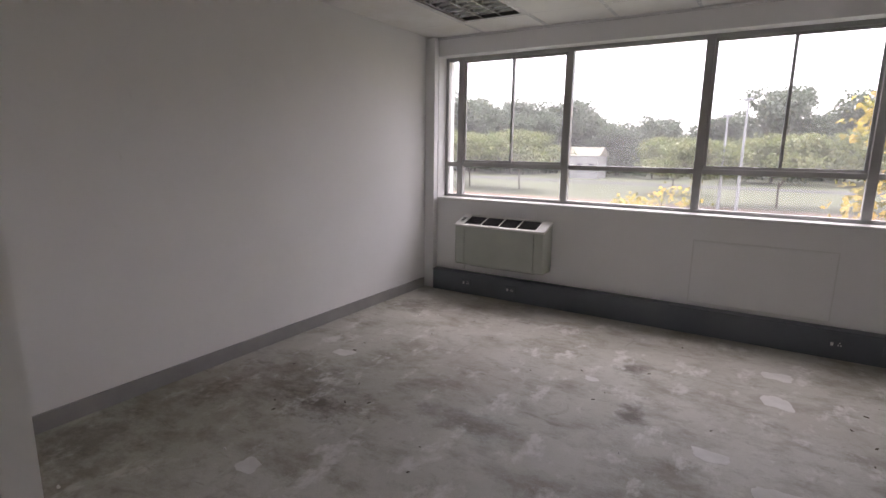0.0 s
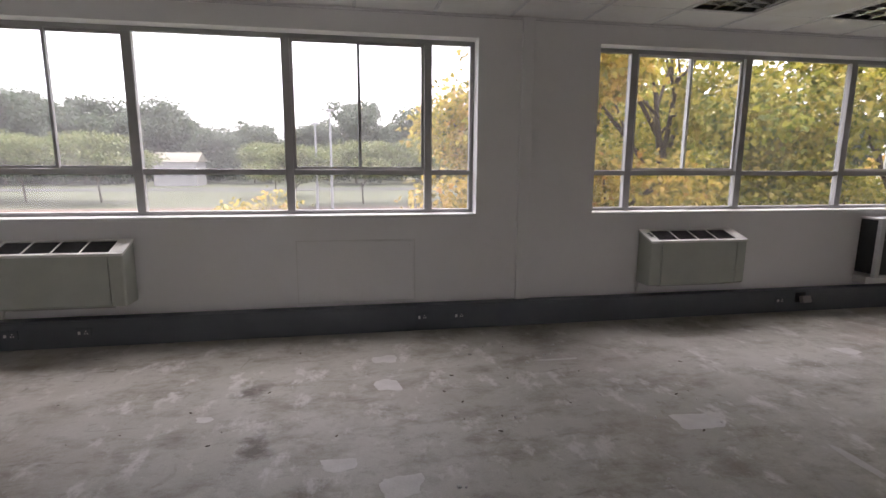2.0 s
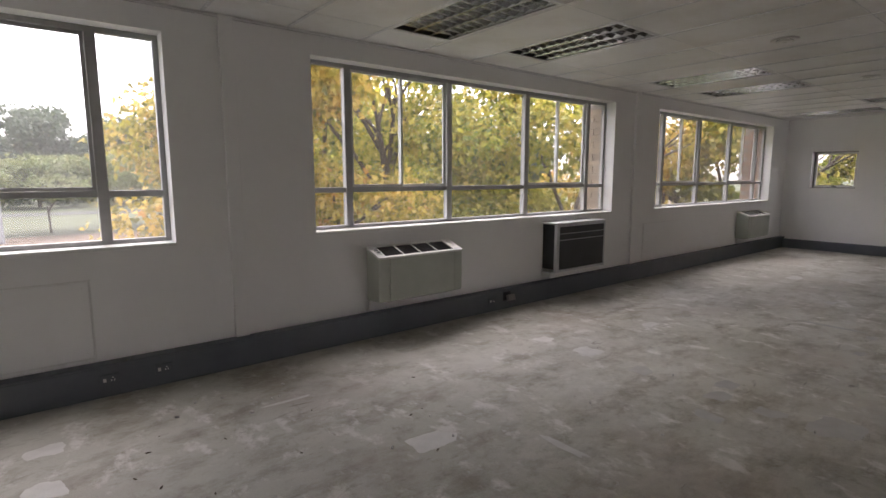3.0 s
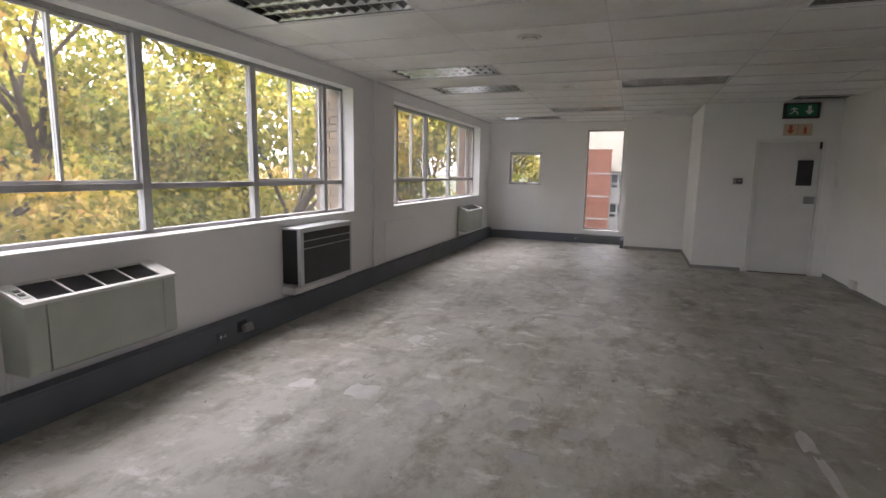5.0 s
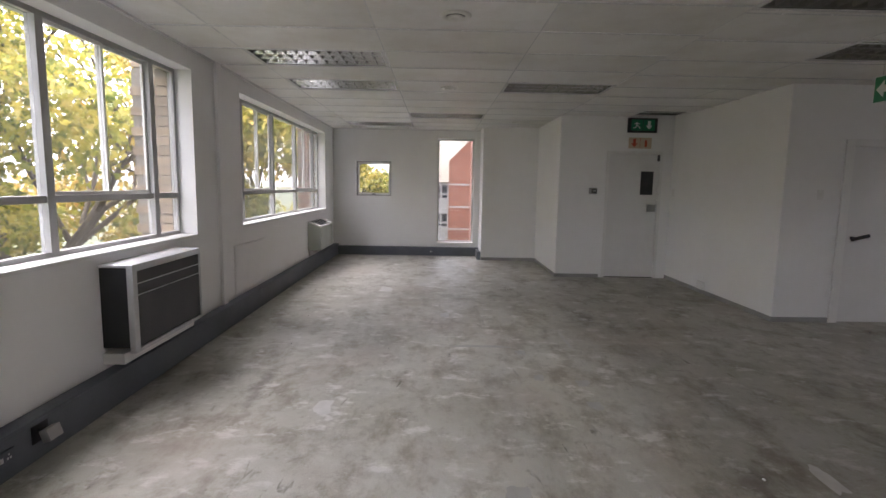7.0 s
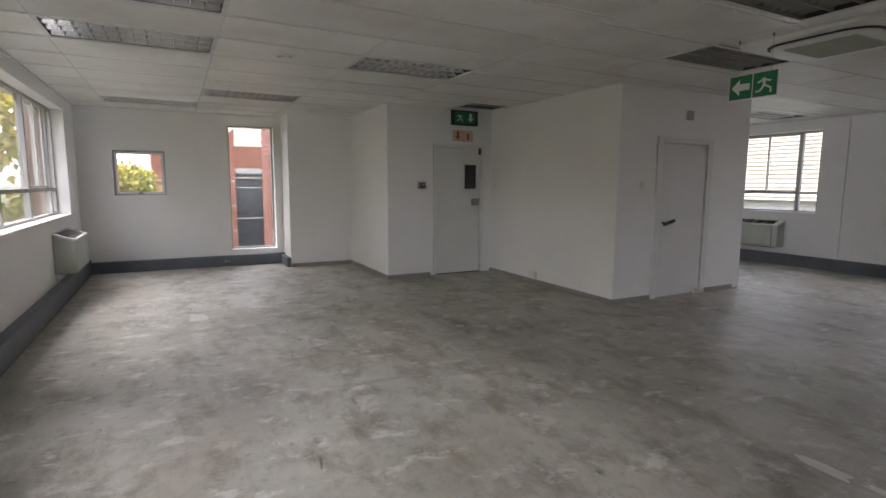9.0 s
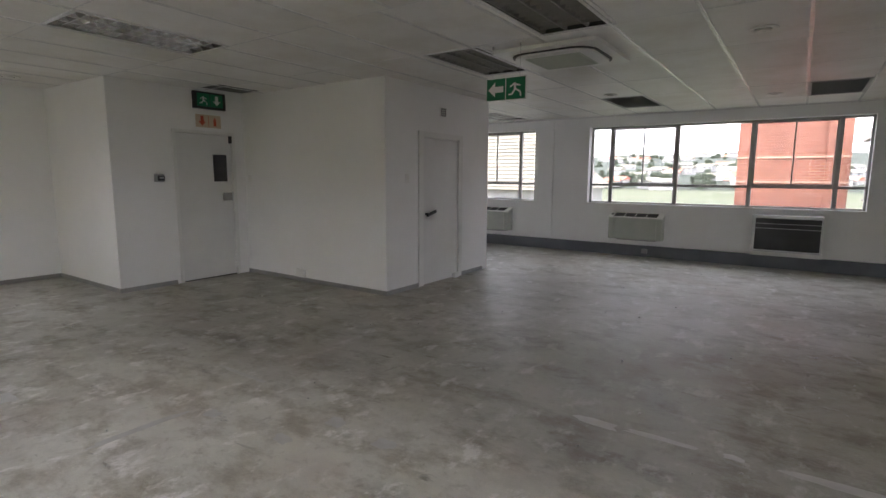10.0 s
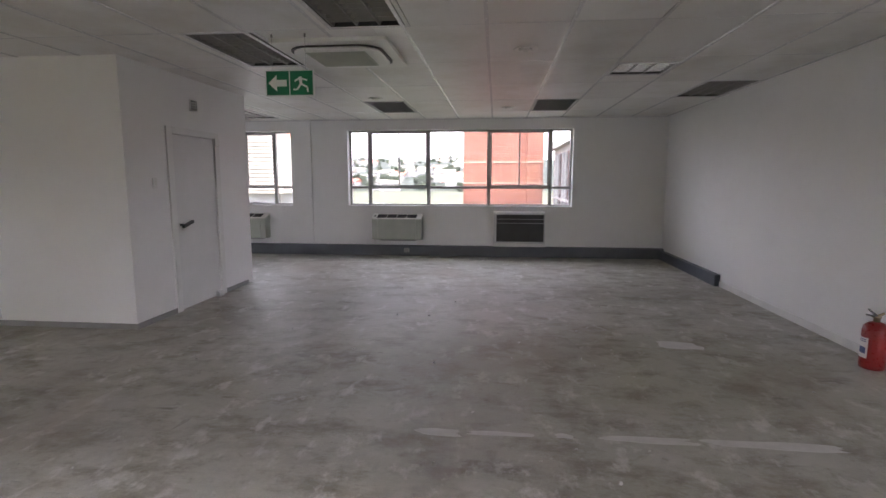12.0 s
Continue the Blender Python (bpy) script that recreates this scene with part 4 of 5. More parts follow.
vent_plate = thing("wall_vent", "small white vent plate with round holes", "air vent", pose(CORE_W, -2.245, 2.30, 0, 0, -90))
part("plate", boxes((-0.075, 0.075, -0.008, 0, -0.065, 0.065), bevel=0.003), SILL, vent_plate)
hole = lathe([(0.011, 0.0), (0.011, 0.003)], 12)
bmesh.ops.rotate(hole, matrix=Matrix.Rotation(radians(90), 3, "X"), verts=hole.verts[:])
hole = mesh_of("hole", hole, BLACK)
for r in range(4):
    for c in range(4):
        part("hole", hole, BLACK, vent_plate).location = (-0.048 + c * 0.032, -0.008, -0.042 + r * 0.028)
sw = thing("light_switch", "white light switch on the core wall", "switch", pose(CORE_W, -1.466, 1.42, 0, 0, -90))
part("plate", boxes((-0.035, 0.035, -0.009, 0, -0.055, 0.055), bevel=0.003), SILL, sw)
part("rocker", boxes((-0.01, 0.01, -0.014, -0.009, -0.018, 0.018), bevel=0.002), CREAM, sw)
sw2 = copy_thing(sw, pose(10.02, CORE_N, 1.40, 0, 0, 180))
tagged(sw2, "white light switch beside the fire door", "switch")
key = thing("access_keypad", "small grey access keypad beside the door", "keypad", pose(LOBBY, 0.19, 1.41, 0, 0, -90))
part("plate", boxes((-0.075, 0.055, -0.012, 0, -0.05, 0.05), bevel=0.004), SKIRT, key)
part("reader", boxes((-0.035, 0.05, -0.035, -0.012, -0.035, 0.03), bevel=0.006), BLACK, key)
part("screen", boxes((-0.02, 0.035, -0.037, -0.035, -0.01, 0.015)), SKIRT, key)


# ---- signs ----
def arrow(x, z, s, down=False):
    pts = [(-0.5, 0.0), (-0.05, 0.42), (-0.05, 0.17), (0.5, 0.17), (0.5, -0.17), (-0.05, -0.17), (-0.05, -0.42)]
    if down:
        pts = [(b, a) for a, b in pts]
    return [(x + s * a, z + s * b) for a, b in pts]


def exit_symbol(x, z, s):
    """An abstract leaning figure-like mark of bars beside a doorway bar."""
    bm = bmesh.new()
    for a, b, c, d, w in ((-0.05, 0.28, -0.02, -0.05, 0.13), (0.0, -0.05, 0.28, -0.2, 0.09), (0.28, -0.2, 0.3, -0.42, 0.08), (-0.02, -0.05, -0.22, -0.3, 0.09), (-0.22, -0.3, -0.4, -0.3, 0.08), (-0.05, 0.2, 0.28, 0.12, 0.08), (-0.08, 0.22, -0.32, 0.08, 0.08)):
        dx, dz = c - a, d - b
        n = math.hypot(dx, dz)
        ox, oz = -dz / n * w / 2, dx / n * w / 2
        q = [bm.verts.new((x + s * p, -0.002, z + s * r)) for p, r in ((a + ox, b + oz), (c + ox, d + oz), (c - ox, d - oz), (a - ox, b - oz))]
        bm.faces.new(q)
    g = bmesh.ops.extrude_face_region(bm, geom=bm.faces[:])
    bmesh.ops.translate(bm, vec=(0, 0.0015, 0), verts=[v for v in g["geom"] if isinstance(v, bmesh.types.BMVert)])
    return bm


def shifted(bm, y):
    bmesh.ops.translate(bm, vec=(0, y, 0), verts=bm.verts[:])
    return bm


es = thing("hanging_exit_sign", "green and white exit sign hung from the ceiling", "exit sign", pose(5.765, -0.58, 2.215, 0, 0, 180))
part("board", boxes((0, 0.395, -0.008, 0.008, -0.10, 0.10), bevel=0.002), SIGNWHITE, es)
for x0, x1 in ((0.008, 0.193), (0.202, 0.387)):
    part("green_field", boxes((x0, x1, -0.0105, -0.0085, -0.092, 0.092)), GREEN, es)
part("arrow", shifted(prism(arrow(0.10, 0, 0.15), 0.0015), -0.0125), SIGNWHITE, es)
part("exit_symbol", shifted(exit_symbol(0.295, 0, 0.17), -0.0105), SIGNWHITE, es)
for x in (0.06, 0.33):
    bm = bmesh.new()
    rod(bm, (x, 0, 0.10), (x, 0, TOP - 2.235), 0.0015, sides=6)
    rod(bm, (x, 0, TOP - 2.24), (x, 0, TOP - 2.215), 0.008, sides=8)
    part("hanger", bm, SKIRT, es)

ds = thing("exit_sign_box", "dark boxed green exit sign above the door", "exit sign", pose(LOBBY, -0.30, 2.455, 0, 0, -90))
part("box", boxes((0, 0.46, -0.05, 0, -0.115, 0.11), bevel=0.004), BLACK, ds)
for x0, x1 in ((0.045, 0.225), (0.235, 0.415)):
    part("green_field", boxes((x0, x1, -0.0535, -0.0505, -0.085, 0.085)), GREEN, ds)
part("exit_symbol", shifted(exit_symbol(0.135, 0, 0.15), -0.0535), SIGNWHITE, ds)
part("arrow", shifted(prism(arrow(0.325, 0, 0.13, True), 0.0015), -0.0555), SIGNWHITE, ds)
fs = thing("extinguisher_sign", "cream sign with red arrow and extinguisher mark", "sign", pose(LOBBY, -0.335, 2.18, 0, 0, -90))
part("board", boxes((0, 0.365, -0.006, 0, -0.085, 0.085), bevel=0.002), surface("sign_cream", (0.6, 0.47, 0.34), (0.66, 0.53, 0.4), 5, 50, 0.5, 0.0, 0.0), fs)
part("arrow", shifted(prism(arrow(0.09, 0, 0.13, True), 0.0015), -0.0085), SIGNRED, fs)
part("extinguisher_mark", boxes((0.255, 0.295, -0.0085, -0.0065, -0.06, 0.03), (0.265, 0.285, -0.0085, -0.0065, 0.032, 0.05)), SIGNRED, fs)
part("divider", boxes((0.18, 0.185, -0.0085, -0.0065, -0.08, 0.08)), SIGNRED, fs)

# ---- fire extinguisher ----
fe = thing("fire_extinguisher", "red fire extinguisher standing on the floor by the wall", "fire extinguisher", pose(1.0, -0.66, 0.0, 0, 0, -30))
part("cylinder", lathe([(0.07, 0.0), (0.083, 0.008), (0.085, 0.03), (0.085, 0.30), (0.078, 0.335), (0.05, 0.362), (0.024, 0.372)]), RED, fe, smooth=True)
part("neck", lathe([(0.022, 0.372), (0.022, 0.40), (0.028, 0.402), (0.028, 0.415), (0.015, 0.42)], 16), BRASS, fe, smooth=True)
bm = bmesh.new()
rod(bm, (0.0, 0.01, 0.415), (0.06, 0.06, 0.475), 0.009, 0.006)
rod(bm, (0.0, 0.01, 0.412), (0.07, 0.05, 0.43), 0.009, 0.006)
part("lever", bm, GRILLE, fe)
bm = bmesh.new()
rod(bm, (0.0, 0.0, 0.41), (-0.045, -0.02, 0.44), 0.012, 0.008)
part("gauge_arm", bm, BRASS, fe)
bm = bmesh.new()
for k in range(7):
    a0, a1 = radians(5 + k * 8), radians(5 + (k + 1) * 8 - 0.01)
    q = [bm.verts.new((0.0865 * math.cos(a), 0.0865 * math.sin(a), z)) for a, z in ((a0, 0.09), (a1, 0.09), (a1, 0.25), (a0, 0.25))]
    bm.faces.new(q)
lab = part("label", bm, SIGNWHITE, fe, "white printed label")
print_blue = surface("print_blue", (0.05, 0.08, 0.2), (0.07, 0.1, 0.25), 4, 40, 0.5, 0.0, 0.0)
for z, h in ((0.235, 0.006), (0.22, 0.006), (0.15, 0.05)):
    bm = bmesh.new()
    ring = [[bm.verts.new((0.0873 * math.cos(radians(12 + k * 8)), 0.0873 * math.sin(radians(12 + k * 8)), zz)) for k in range(6)] for zz in (z - h / 2, z + h / 2)]
    for k in range(5):
        bm.faces.new((ring[0][k], ring[0][k + 1], ring[1][k + 1], ring[1][k]))
    part("print", bm, print_blue, lab)

# ---- filler patches, debris ----
rp = random.Random(11)


def patch(x, y, w, d, turn=0.0):
    n = 32
    ph = [rp.uniform(0, 6.28) for _ in range(4)]
    pts = []
    for k in range(n):
        a = k * math.tau / n
        r = 1 + 0.10 * math.sin(2 * a + ph[0]) + 0.09 * math.sin(3 * a + ph[1]) + 0.07 * math.sin(5 * a + ph[2]) + rp.uniform(-0.05, 0.05)
        c, s = math.cos(a), math.sin(a)
        sq = 1 / max(abs(c), abs(s)) ** 0.6
        pts.append((r * sq * c * w / 2, r * sq * s * d / 2))
    ob = part("patch", prism(pts, 0.001, "z"), PATCH, floor)
    ob.location, ob.rotation_euler = (x, y, 0.0002), (0, 0, radians(turn))


for x, y, w, d in ((0.29, 3.72, 0.16, 0.17), (0.28, 2.66, 0.19, 0.16), (0.30, 4.16, 0.17, 0.14), (-2.42, 2.86, 0.16, 0.1), (-0.75, 3.43, 0.09, 0.06), (-1.85, 1.58, 0.12, 0.1), (5.03, 3.43, 0.2, 0.12), (1.55, 3.96, 0.3, 0.03), (2.5, 2.48, 0.05, 0.3), (10.1, 1.82, 0.1, 0.2),
                   (0.0, 2.87, 0.18, 0.1), (3.83, 2.25, 0.17, 0.13), (3.82, 1.94, 0.13, 0.16), (3.9, 1.62, 0.3, 0.24), (3.89, 3.33, 0.22, 0.2), (4.07, 2.30, 0.17, 0.12),
                   (3.85, 3.77, 0.17, 0.13), (3.85, 2.82, 0.16, 0.15), (3.48, 2.16, 0.1, 0.18), (1.98, 2.97, 0.25, 0.18), (5.50, 1.59, 0.12, 0.1), (5.10, 1.62, 0.12, 0.1),
                   (6.62, 1.46, 0.55, 0.035), (6.36, 2.3, 0.06, 0.5), (4.24, 0.70, 0.26, 0.08), (3.88, 0.685, 0.4, 0.045), (3.05, 0.675, 0.52, 0.07), (2.37, 0.67, 0.76, 0.08), (3.52, 0.675, 0.1, 0.05), (2.3, -1.08, 0.36, 0.2),
                   (6.2, 1.95, 0.1, 0.09), (5.6, 1.9, 0.12, 0.08), (8.9, 3.4, 0.3, 0.16), (9.3, 2.9, 0.22, 0.1), (10.6, 2.1, 0.3, 0.12), (9.6, 1.2, 0.2, 0.1), (7.5, 2.6, 0.18, 0.1)):
    patch(x, y, w, d)
chips = bmesh.new()
for k in range(150):
    x, y = rp.choice([(rp.uniform(-2.8, 4), rp.uniform(0.8, 4.5)), (rp.uniform(1.2, 9), rp.uniform(-1.0, 4.5)), (rp.uniform(1.2, 7), rp.uniform(-5.9, 0))])
    s = rp.uniform(0.004, 0.012)
    bmesh.ops.create_icosphere(chips, subdivisions=1, radius=s, matrix=pose(x, y, s * 0.35, rp.uniform(0, 90), rp.uniform(0, 90), 0) @ Matrix.Diagonal((1.5, 1, 0.6, 1)))
tagged(part("floor_debris", chips, PATCH), "small pale crumbs of plaster scattered over the floor", "debris", kind="stuff")
dark = bmesh.new()
for k in range(55):
    x, y = rp.uniform(-2.6, 2.5), rp.uniform(1.2, 4.4)
    s = rp.uniform(0.003, 0.008)
    bmesh.ops.create_icosphere(dark, subdivisions=1, radius=s, matrix=pose(x, y, s * 0.3, 0, 0, rp.uniform(0, 180)) @ Matrix.Diagonal((2.2, 0.8, 0.5, 1)))
tagged(part("floor_scraps", dark, BARK), "small dark scraps of old flooring", "debris", kind="stuff")

# ---- outside ----
GROUND = -4.2
structure("ground", boxes((-900, 900, -900, 900, GROUND - 1, GROUND)), GRASS, "pale green park lawn reaching to the horizon", "ground")
structure("earth_path", boxes((-120, 120, 50, 63, GROUND + 0.001, GROUND + 0.02)), EARTH, "strip of bare brown earth beside the lawn", "path")
structure("road", boxes((-120, 160, 96, 103, GROUND + 0.001, GROUND + 0.03)), ASPHALT, "grey road across the park", "road")
LEAF_OUTLINE = ((0, 0.06), (0.34, 0.0), (0.26, 0.2), (0.58, 0.4), (0.2, 0.46), (0.24, 0.74), (0, 1.0), (-0.24, 0.74), (-0.2, 0.46), (-0.58, 0.4), (-0.26, 0.2), (-0.34, 0.0))


def crown_mesh(name, blobs, count, size, material, seed, outline=LEAF_OUTLINE, shell=0.55):
    """Many small leaves spread through uneven clumps."""
    rng = np.random.default_rng(seed)
    blobs = np.array(blobs, float)
    weight = blobs[:, 3] * blobs[:, 4] * blobs[:, 5]
    which = rng.choice(len(blobs), count, p=weight / weight.sum())
    way = rng.normal(size=(count, 3))
    way /= np.linalg.norm(way, axis=1)[:, None]
    r = shell + (1 - shell) * rng.random(count) ** 0.7
    r *= 1 + 0.18 * rng.normal(size=count)
    centre = blobs[which, :3] + way * r[:, None] * blobs[which, 3:]
    a = way * 0.5 + rng.normal(size=(count, 3)) * 0.7 + np.array((0, 0, -0.5))
    a /= np.linalg.norm(a, axis=1)[:, None]
    b = np.cross(a, rng.normal(size=(count, 3)))
    b /= np.linalg.norm(b, axis=1)[:, None]
    s = size * rng.uniform(0.6, 1.25, count)
    o = np.array(outline)
    n = len(o)
    pts = centre[:, None] + s[:, None, None] * (o[None, :, 0, None] * b[:, None] + o[None, :, 1, None] * a[:, None])
    curl = np.cross(a, b)
    pts += (s[:, None] * (o[None, :, 0] ** 2) * 0.5)[:, :, None] * curl[:, None]
    me = bpy.data.meshes.new(name)
    me.vertices.add(count * n)
    me.vertices.foreach_set("co", pts.reshape(-1).astype(np.float32))
    me.loops.add(count * n)
    me.loops.foreach_set("vertex_index", np.arange(count * n, dtype=np.int32))
    me.polygons.add(count)
    me.polygons.foreach_set("loop_start", np.arange(0, count * n, n, dtype=np.int32))
    me.polygons.foreach_set("loop_total", np.full(count, n, dtype=np.int32))
    me.update(calc_edges=True)
    me.materials.append(material)
    return me


def limbs(bm, rnd, a, way, length, radius, depth):
    b = a + way * length
    rod(bm, a, b, radius, radius * 0.72, 8)
    if depth:
        for k in range(3):
            turn = Vector((rnd.uniform(-1, 1), rnd.uniform(-1, 1), rnd.uniform(-0.1, 0.6)))
            limbs(bm, rnd, a + way * length * rnd.uniform(0.65, 1.0), (way + turn * 0.85).normalized(), length * rnd.uniform(0.6, 0.85), radius * 0.58, depth - 1)


def tree(name, label, at, height, spread, count, size, material, seed, group="", flat=1.0, blobs_n=16, low=0.25):
    rnd = random.Random(seed)
    t = thing(name, label, "tree", at, group)
    bm = bmesh.new()
    stem = Vector((rnd.uniform(-0.06, 0.06), rnd.uniform(-0.06, 0.06), 1)).normalized()
    limbs(bm, rnd, Vector((0, 0, 0)), stem, height * 0.36, height * 0.017, 3)
    part("trunk", bm, BARK, t)
    blobs = []
    for k in range(blobs_n):
        a, r = rnd.uniform(0, 6.28), spread * math.sqrt(rnd.random()) * 0.8
        z = height * rnd.uniform(low, 0.92)
        k2 = rnd.uniform(0.22, 0.42) * spread
        shrink = 1 - 0.5 * max(0, (z / height - 0.6)) / 0.4
        blobs.append((r * math.cos(a) * shrink, r * math.sin(a) * shrink, z, k2, k2, k2 * 0.7 * flat))
    part("crown", crown_mesh("crown", blobs, count, size, material, seed), material, t)
    return t


AUTUMN = "tall street tree with yellow autumn leaves"
tree("street_tree", AUTUMN, pose(3.6, 10.6, GROUND), 9.2, 3.0, 24000, 0.12, LEAF_YELLOW, 3, "street trees", 1.0, 26, 0.3)
tree("street_tree", "tall street tree with leaves turning from green to yellow", pose(7.6, 11.6, GROUND), 10.5, 3.3, 22000, 0.125, LEAF_MIXED, 8, "street trees", 1.0, 24, 0.25)
tree("street_tree", "tall street tree with leaves turning from green to yellow", pose(11.6, 10.8, GROUND), 10.5, 3.1, 15000, 0.14, LEAF_MIXED, 12, "street trees", 1.0, 24, 0.25)
tree("street_tree", AUTUMN, pose(15.8, 9.8, GROUND), 10.0, 3.2, 14000, 0.15, LEAF_YELLOW, 15, "street trees", 1.0, 22, 0.25)
tree("street_tree", AUTUMN, pose(20.0, 5.6, GROUND), 7.6, 1.7, 11000, 0.13, LEAF_MIXED, 19, "street trees", 1.0, 20, 0.25)
tree("street_tree", "tall street tree with leaves turning from green to yellow", pose(9.0, 17.5, GROUND), 10.0, 4.0, 9000, 0.19, LEAF_MIXED, 21, "street trees", 1.0, 22, 0.2)
tree("street_tree", "tall street tree with leaves turning from green to yellow", pose(17.2, 7.4, GROUND), 10.0, 2.6, 9000, 0.17, LEAF_MIXED, 27, "street trees", 1.0, 20, 0.2)
tree("small_tree", "low tree with thin yellow leaves", pose(-3.5, 21, GROUND), 4.4, 2.8, 1000, 0.16, LEAF_YELLOW, 23, "street trees", 0.8, 10, 0.5)

pine = tree("park_tree", "spreading pale green park tree", pose(-31, 72, GROUND), 8.6, 7.5, 9000, 0.36, LEAF_PALE, 31, "park trees", 0.5, 26, 0.52)
for x, y, r, s in ((-40, 73, 40, 0.95), (-48, 78, 130, 1.05), (-6.5, 62, 200, 0.8), (1.5, 66, 260, 0.9), (12, 69, 310, 1.0), (-11, 80, 100, 0.9), (24, 76, 10, 1.1), (-60, 72, 170, 1.0), (38, 78, 60, 1.1)):
    copy_thing(pine, pose(x, y, GROUND, 0, 0, r)).scale = (s, s, s)
far = [tree("far_tree", "tall green tree at the edge of the park, paled as if by haze", pose(-70 + k * 9, 128, GROUND), 15 + k, 8.0, 9000, 0.6, LEAF_HAZED, 41 + k, "far trees", 1.0, 26, 0.08) for k in range(3)]
rf = random.Random(5)
for k in range(64):
    x = -110 + k * 3.9
    m = pose(x + rf.uniform(-3, 3), rf.uniform(118, 150), GROUND, 0, 0, rf.uniform(0, 360))
    s = rf.uniform(0.75, 1.15) * (0.7 if -38 < x < -27 else 1.22 if x < -45 else 1.0)
    copy_thing(far[k % 3], m).scale = (s, s, s)


def gabled(w, d, h, rise, over=0.4):
    bm = bmesh.new()
    a = [bm.verts.new(p) for p in ((-over, -over, h), (w + over, -over, h), (w + over, d / 2, h + rise), (-over, d / 2, h + rise), (-over, d + over, h), (w + over, d + over, h))]
    for f in ((0, 1, 2, 3), (3, 2, 5, 4), (0, 3, 4), (1, 5, 2), (0, 4, 5, 1)):
        bm.faces.new([a[k] for k in f])
    bmesh.ops.recalc_face_normals(bm, faces=bm.faces[:])
    return bm


def house(at, w, d, h, rise, roof, label, group="", rows=1, cols=3):
    t = thing("house", label, "house", at, group)
    part("wall", boxes((0, w, 0, d, 0, h)), RENDER_WHITE, t)
    part("roof", gabled(w, d, h, rise), roof, t)
    pane = mesh_of("window", boxes((-0.5, 0.5, -0.05, 0.02, -0.55, 0.55)), DARKGLASS)
    for r in range(rows):
        for c in range(cols):
            part("window", pane, DARKGLASS, t).location = (w * (c + 0.5) / cols, 0, h * (r + 0.55) / rows)
    return t


house(pose(-38.5, 112, GROUND), 8, 7, 4.8, 1.9, ROOFTILE, "low pale house with a tiled roof in the park")
for x, y, h, top_h in ((-3.7, 60, 9.3, 0.5), (-2.0, 58, 10.6, 0.5)):
    t = thing("lamp_mast", "tall pale floodlight mast in the park", "lamp post", pose(x, y, GROUND), "lamp masts")
    bm = bmesh.new()
    rod(bm, (0, 0, 0), (0, 0, h), 0.17, 0.09)
    part("mast", bm, POLE, t)
    part("lamp_head", boxes((-0.45, 0.45, -0.2, 0.2, h - 0.02, h + 0.22), bevel=0.05), POLE, t)
bench = thing("park_bench", "pale concrete table on two legs in the park", "bench", pose(-7.4, 47, GROUND))
part("slab", boxes((0, 2.6, 0, 1.2, 0.75, 0.95), bevel=0.03), CONCRETE, bench)
part("leg", boxes((0.2, 0.5, 0.2, 1.0, 0, 0.75)), CONCRETE, bench)
part("leg", boxes((2.1, 2.4, 0.2, 1.0, 0, 0.75)), CONCRETE, bench)


# buildings to the east and south
def flat_window(parent, x, z, w, h, mullions=2, y=0.0):
    win = part("window", boxes((x, x + w, y - 0.02, y + 0.05, z, z + h)), DARKGLASS, parent)
    f = 0.09
    pieces = [(x - f, x, y - 0.08, y, z - f, z + h + f), (x + w, x + w + f, y - 0.08, y, z - f, z + h + f), (x, x + w, y - 0.08, y, z + h, z + h + f), (x, x + w, y - 0.08, y, z - f, z)]
    pieces += [(x + w * (k + 1) / (mullions + 1) - 0.04, x + w * (k + 1) / (mullions + 1) + 0.04, y - 0.07, y - 0.021, z, z + h) for k in range(mullions)]
    pieces.append((x, x + w, y - 0.066, y - 0.022, z + h * 0.3 - 0.04, z + h * 0.3 + 0.04))
    part("frame", boxes(*pieces), RENDER_WHITE, win)


east = thing("brick_office", "red brick office block with white bands and dark glazing", "building", pose(30.0, 3.85, GROUND, 0, 0, -90))
part("wall", boxes((0.1, 14, 0, 10, 0, 5.9)), RENDER_WHITE, east)
part("brick_front", boxes((-0.55, 0.95, -0.3, 0, 0, 7.0)), TOWERBRICK, east, "red brick facing")
part("brick_front", prism([(1.75, 0), (2.95, 0), (2.95, 8.2), (1.75, 7.0)], -0.3), TOWERBRICK, east, "red brick facing with a raked top")
part("brick_front", boxes((2.95, 4.2, -0.2, 0, 6.35, 7.4), (4.2, 14, -0.3, 0, 0, 7.4)), TOWERBRICK, east, "red brick facing")
part("glazing", boxes((2.95, 4.2, -0.12, -0.001, 0, 6.1)), DARKGLASS, east, "tall dark glazing strip")
part("lintel", boxes((2.95, 4.2, -0.22, -0.001, 6.1, 6.34)), RENDER_WHITE, east)
for z in (2.4, 3.9, 5.4):
    part("glazing_bar", boxes((2.95, 4.2, -0.15, -0.121, z, z + 0.05)), RENDER_WHITE, east)
for z in (0.9, 2.1, 3.3, 4.5, 5.7):
    part("band", boxes((-0.55, 0.95, -0.33, -0.301, z, z + 0.07)), RENDER_WHITE, east)
    part("band", boxes((1.75, 2.95, -0.33, -0.301, z, z + 0.07)), RENDER_WHITE, east)
bm = bmesh.new()
a = [bm.verts.new(p) for p in ((-0.7, -0.25, 5.85), (14.4, -0.25, 5.85), (14.4, 6, 10.2), (-0.7, 6, 10.2), (-0.7, 12, 5.85), (14.4, 12, 5.85))]
for f in ((0, 1, 2, 3), (3, 2, 5, 4), (0, 3, 4), (1, 5, 2), (0, 4, 5, 1)):
    bm.faces.new([a[k] for k in f])
bmesh.ops.recalc_face_normals(bm, faces=bm.faces[:])
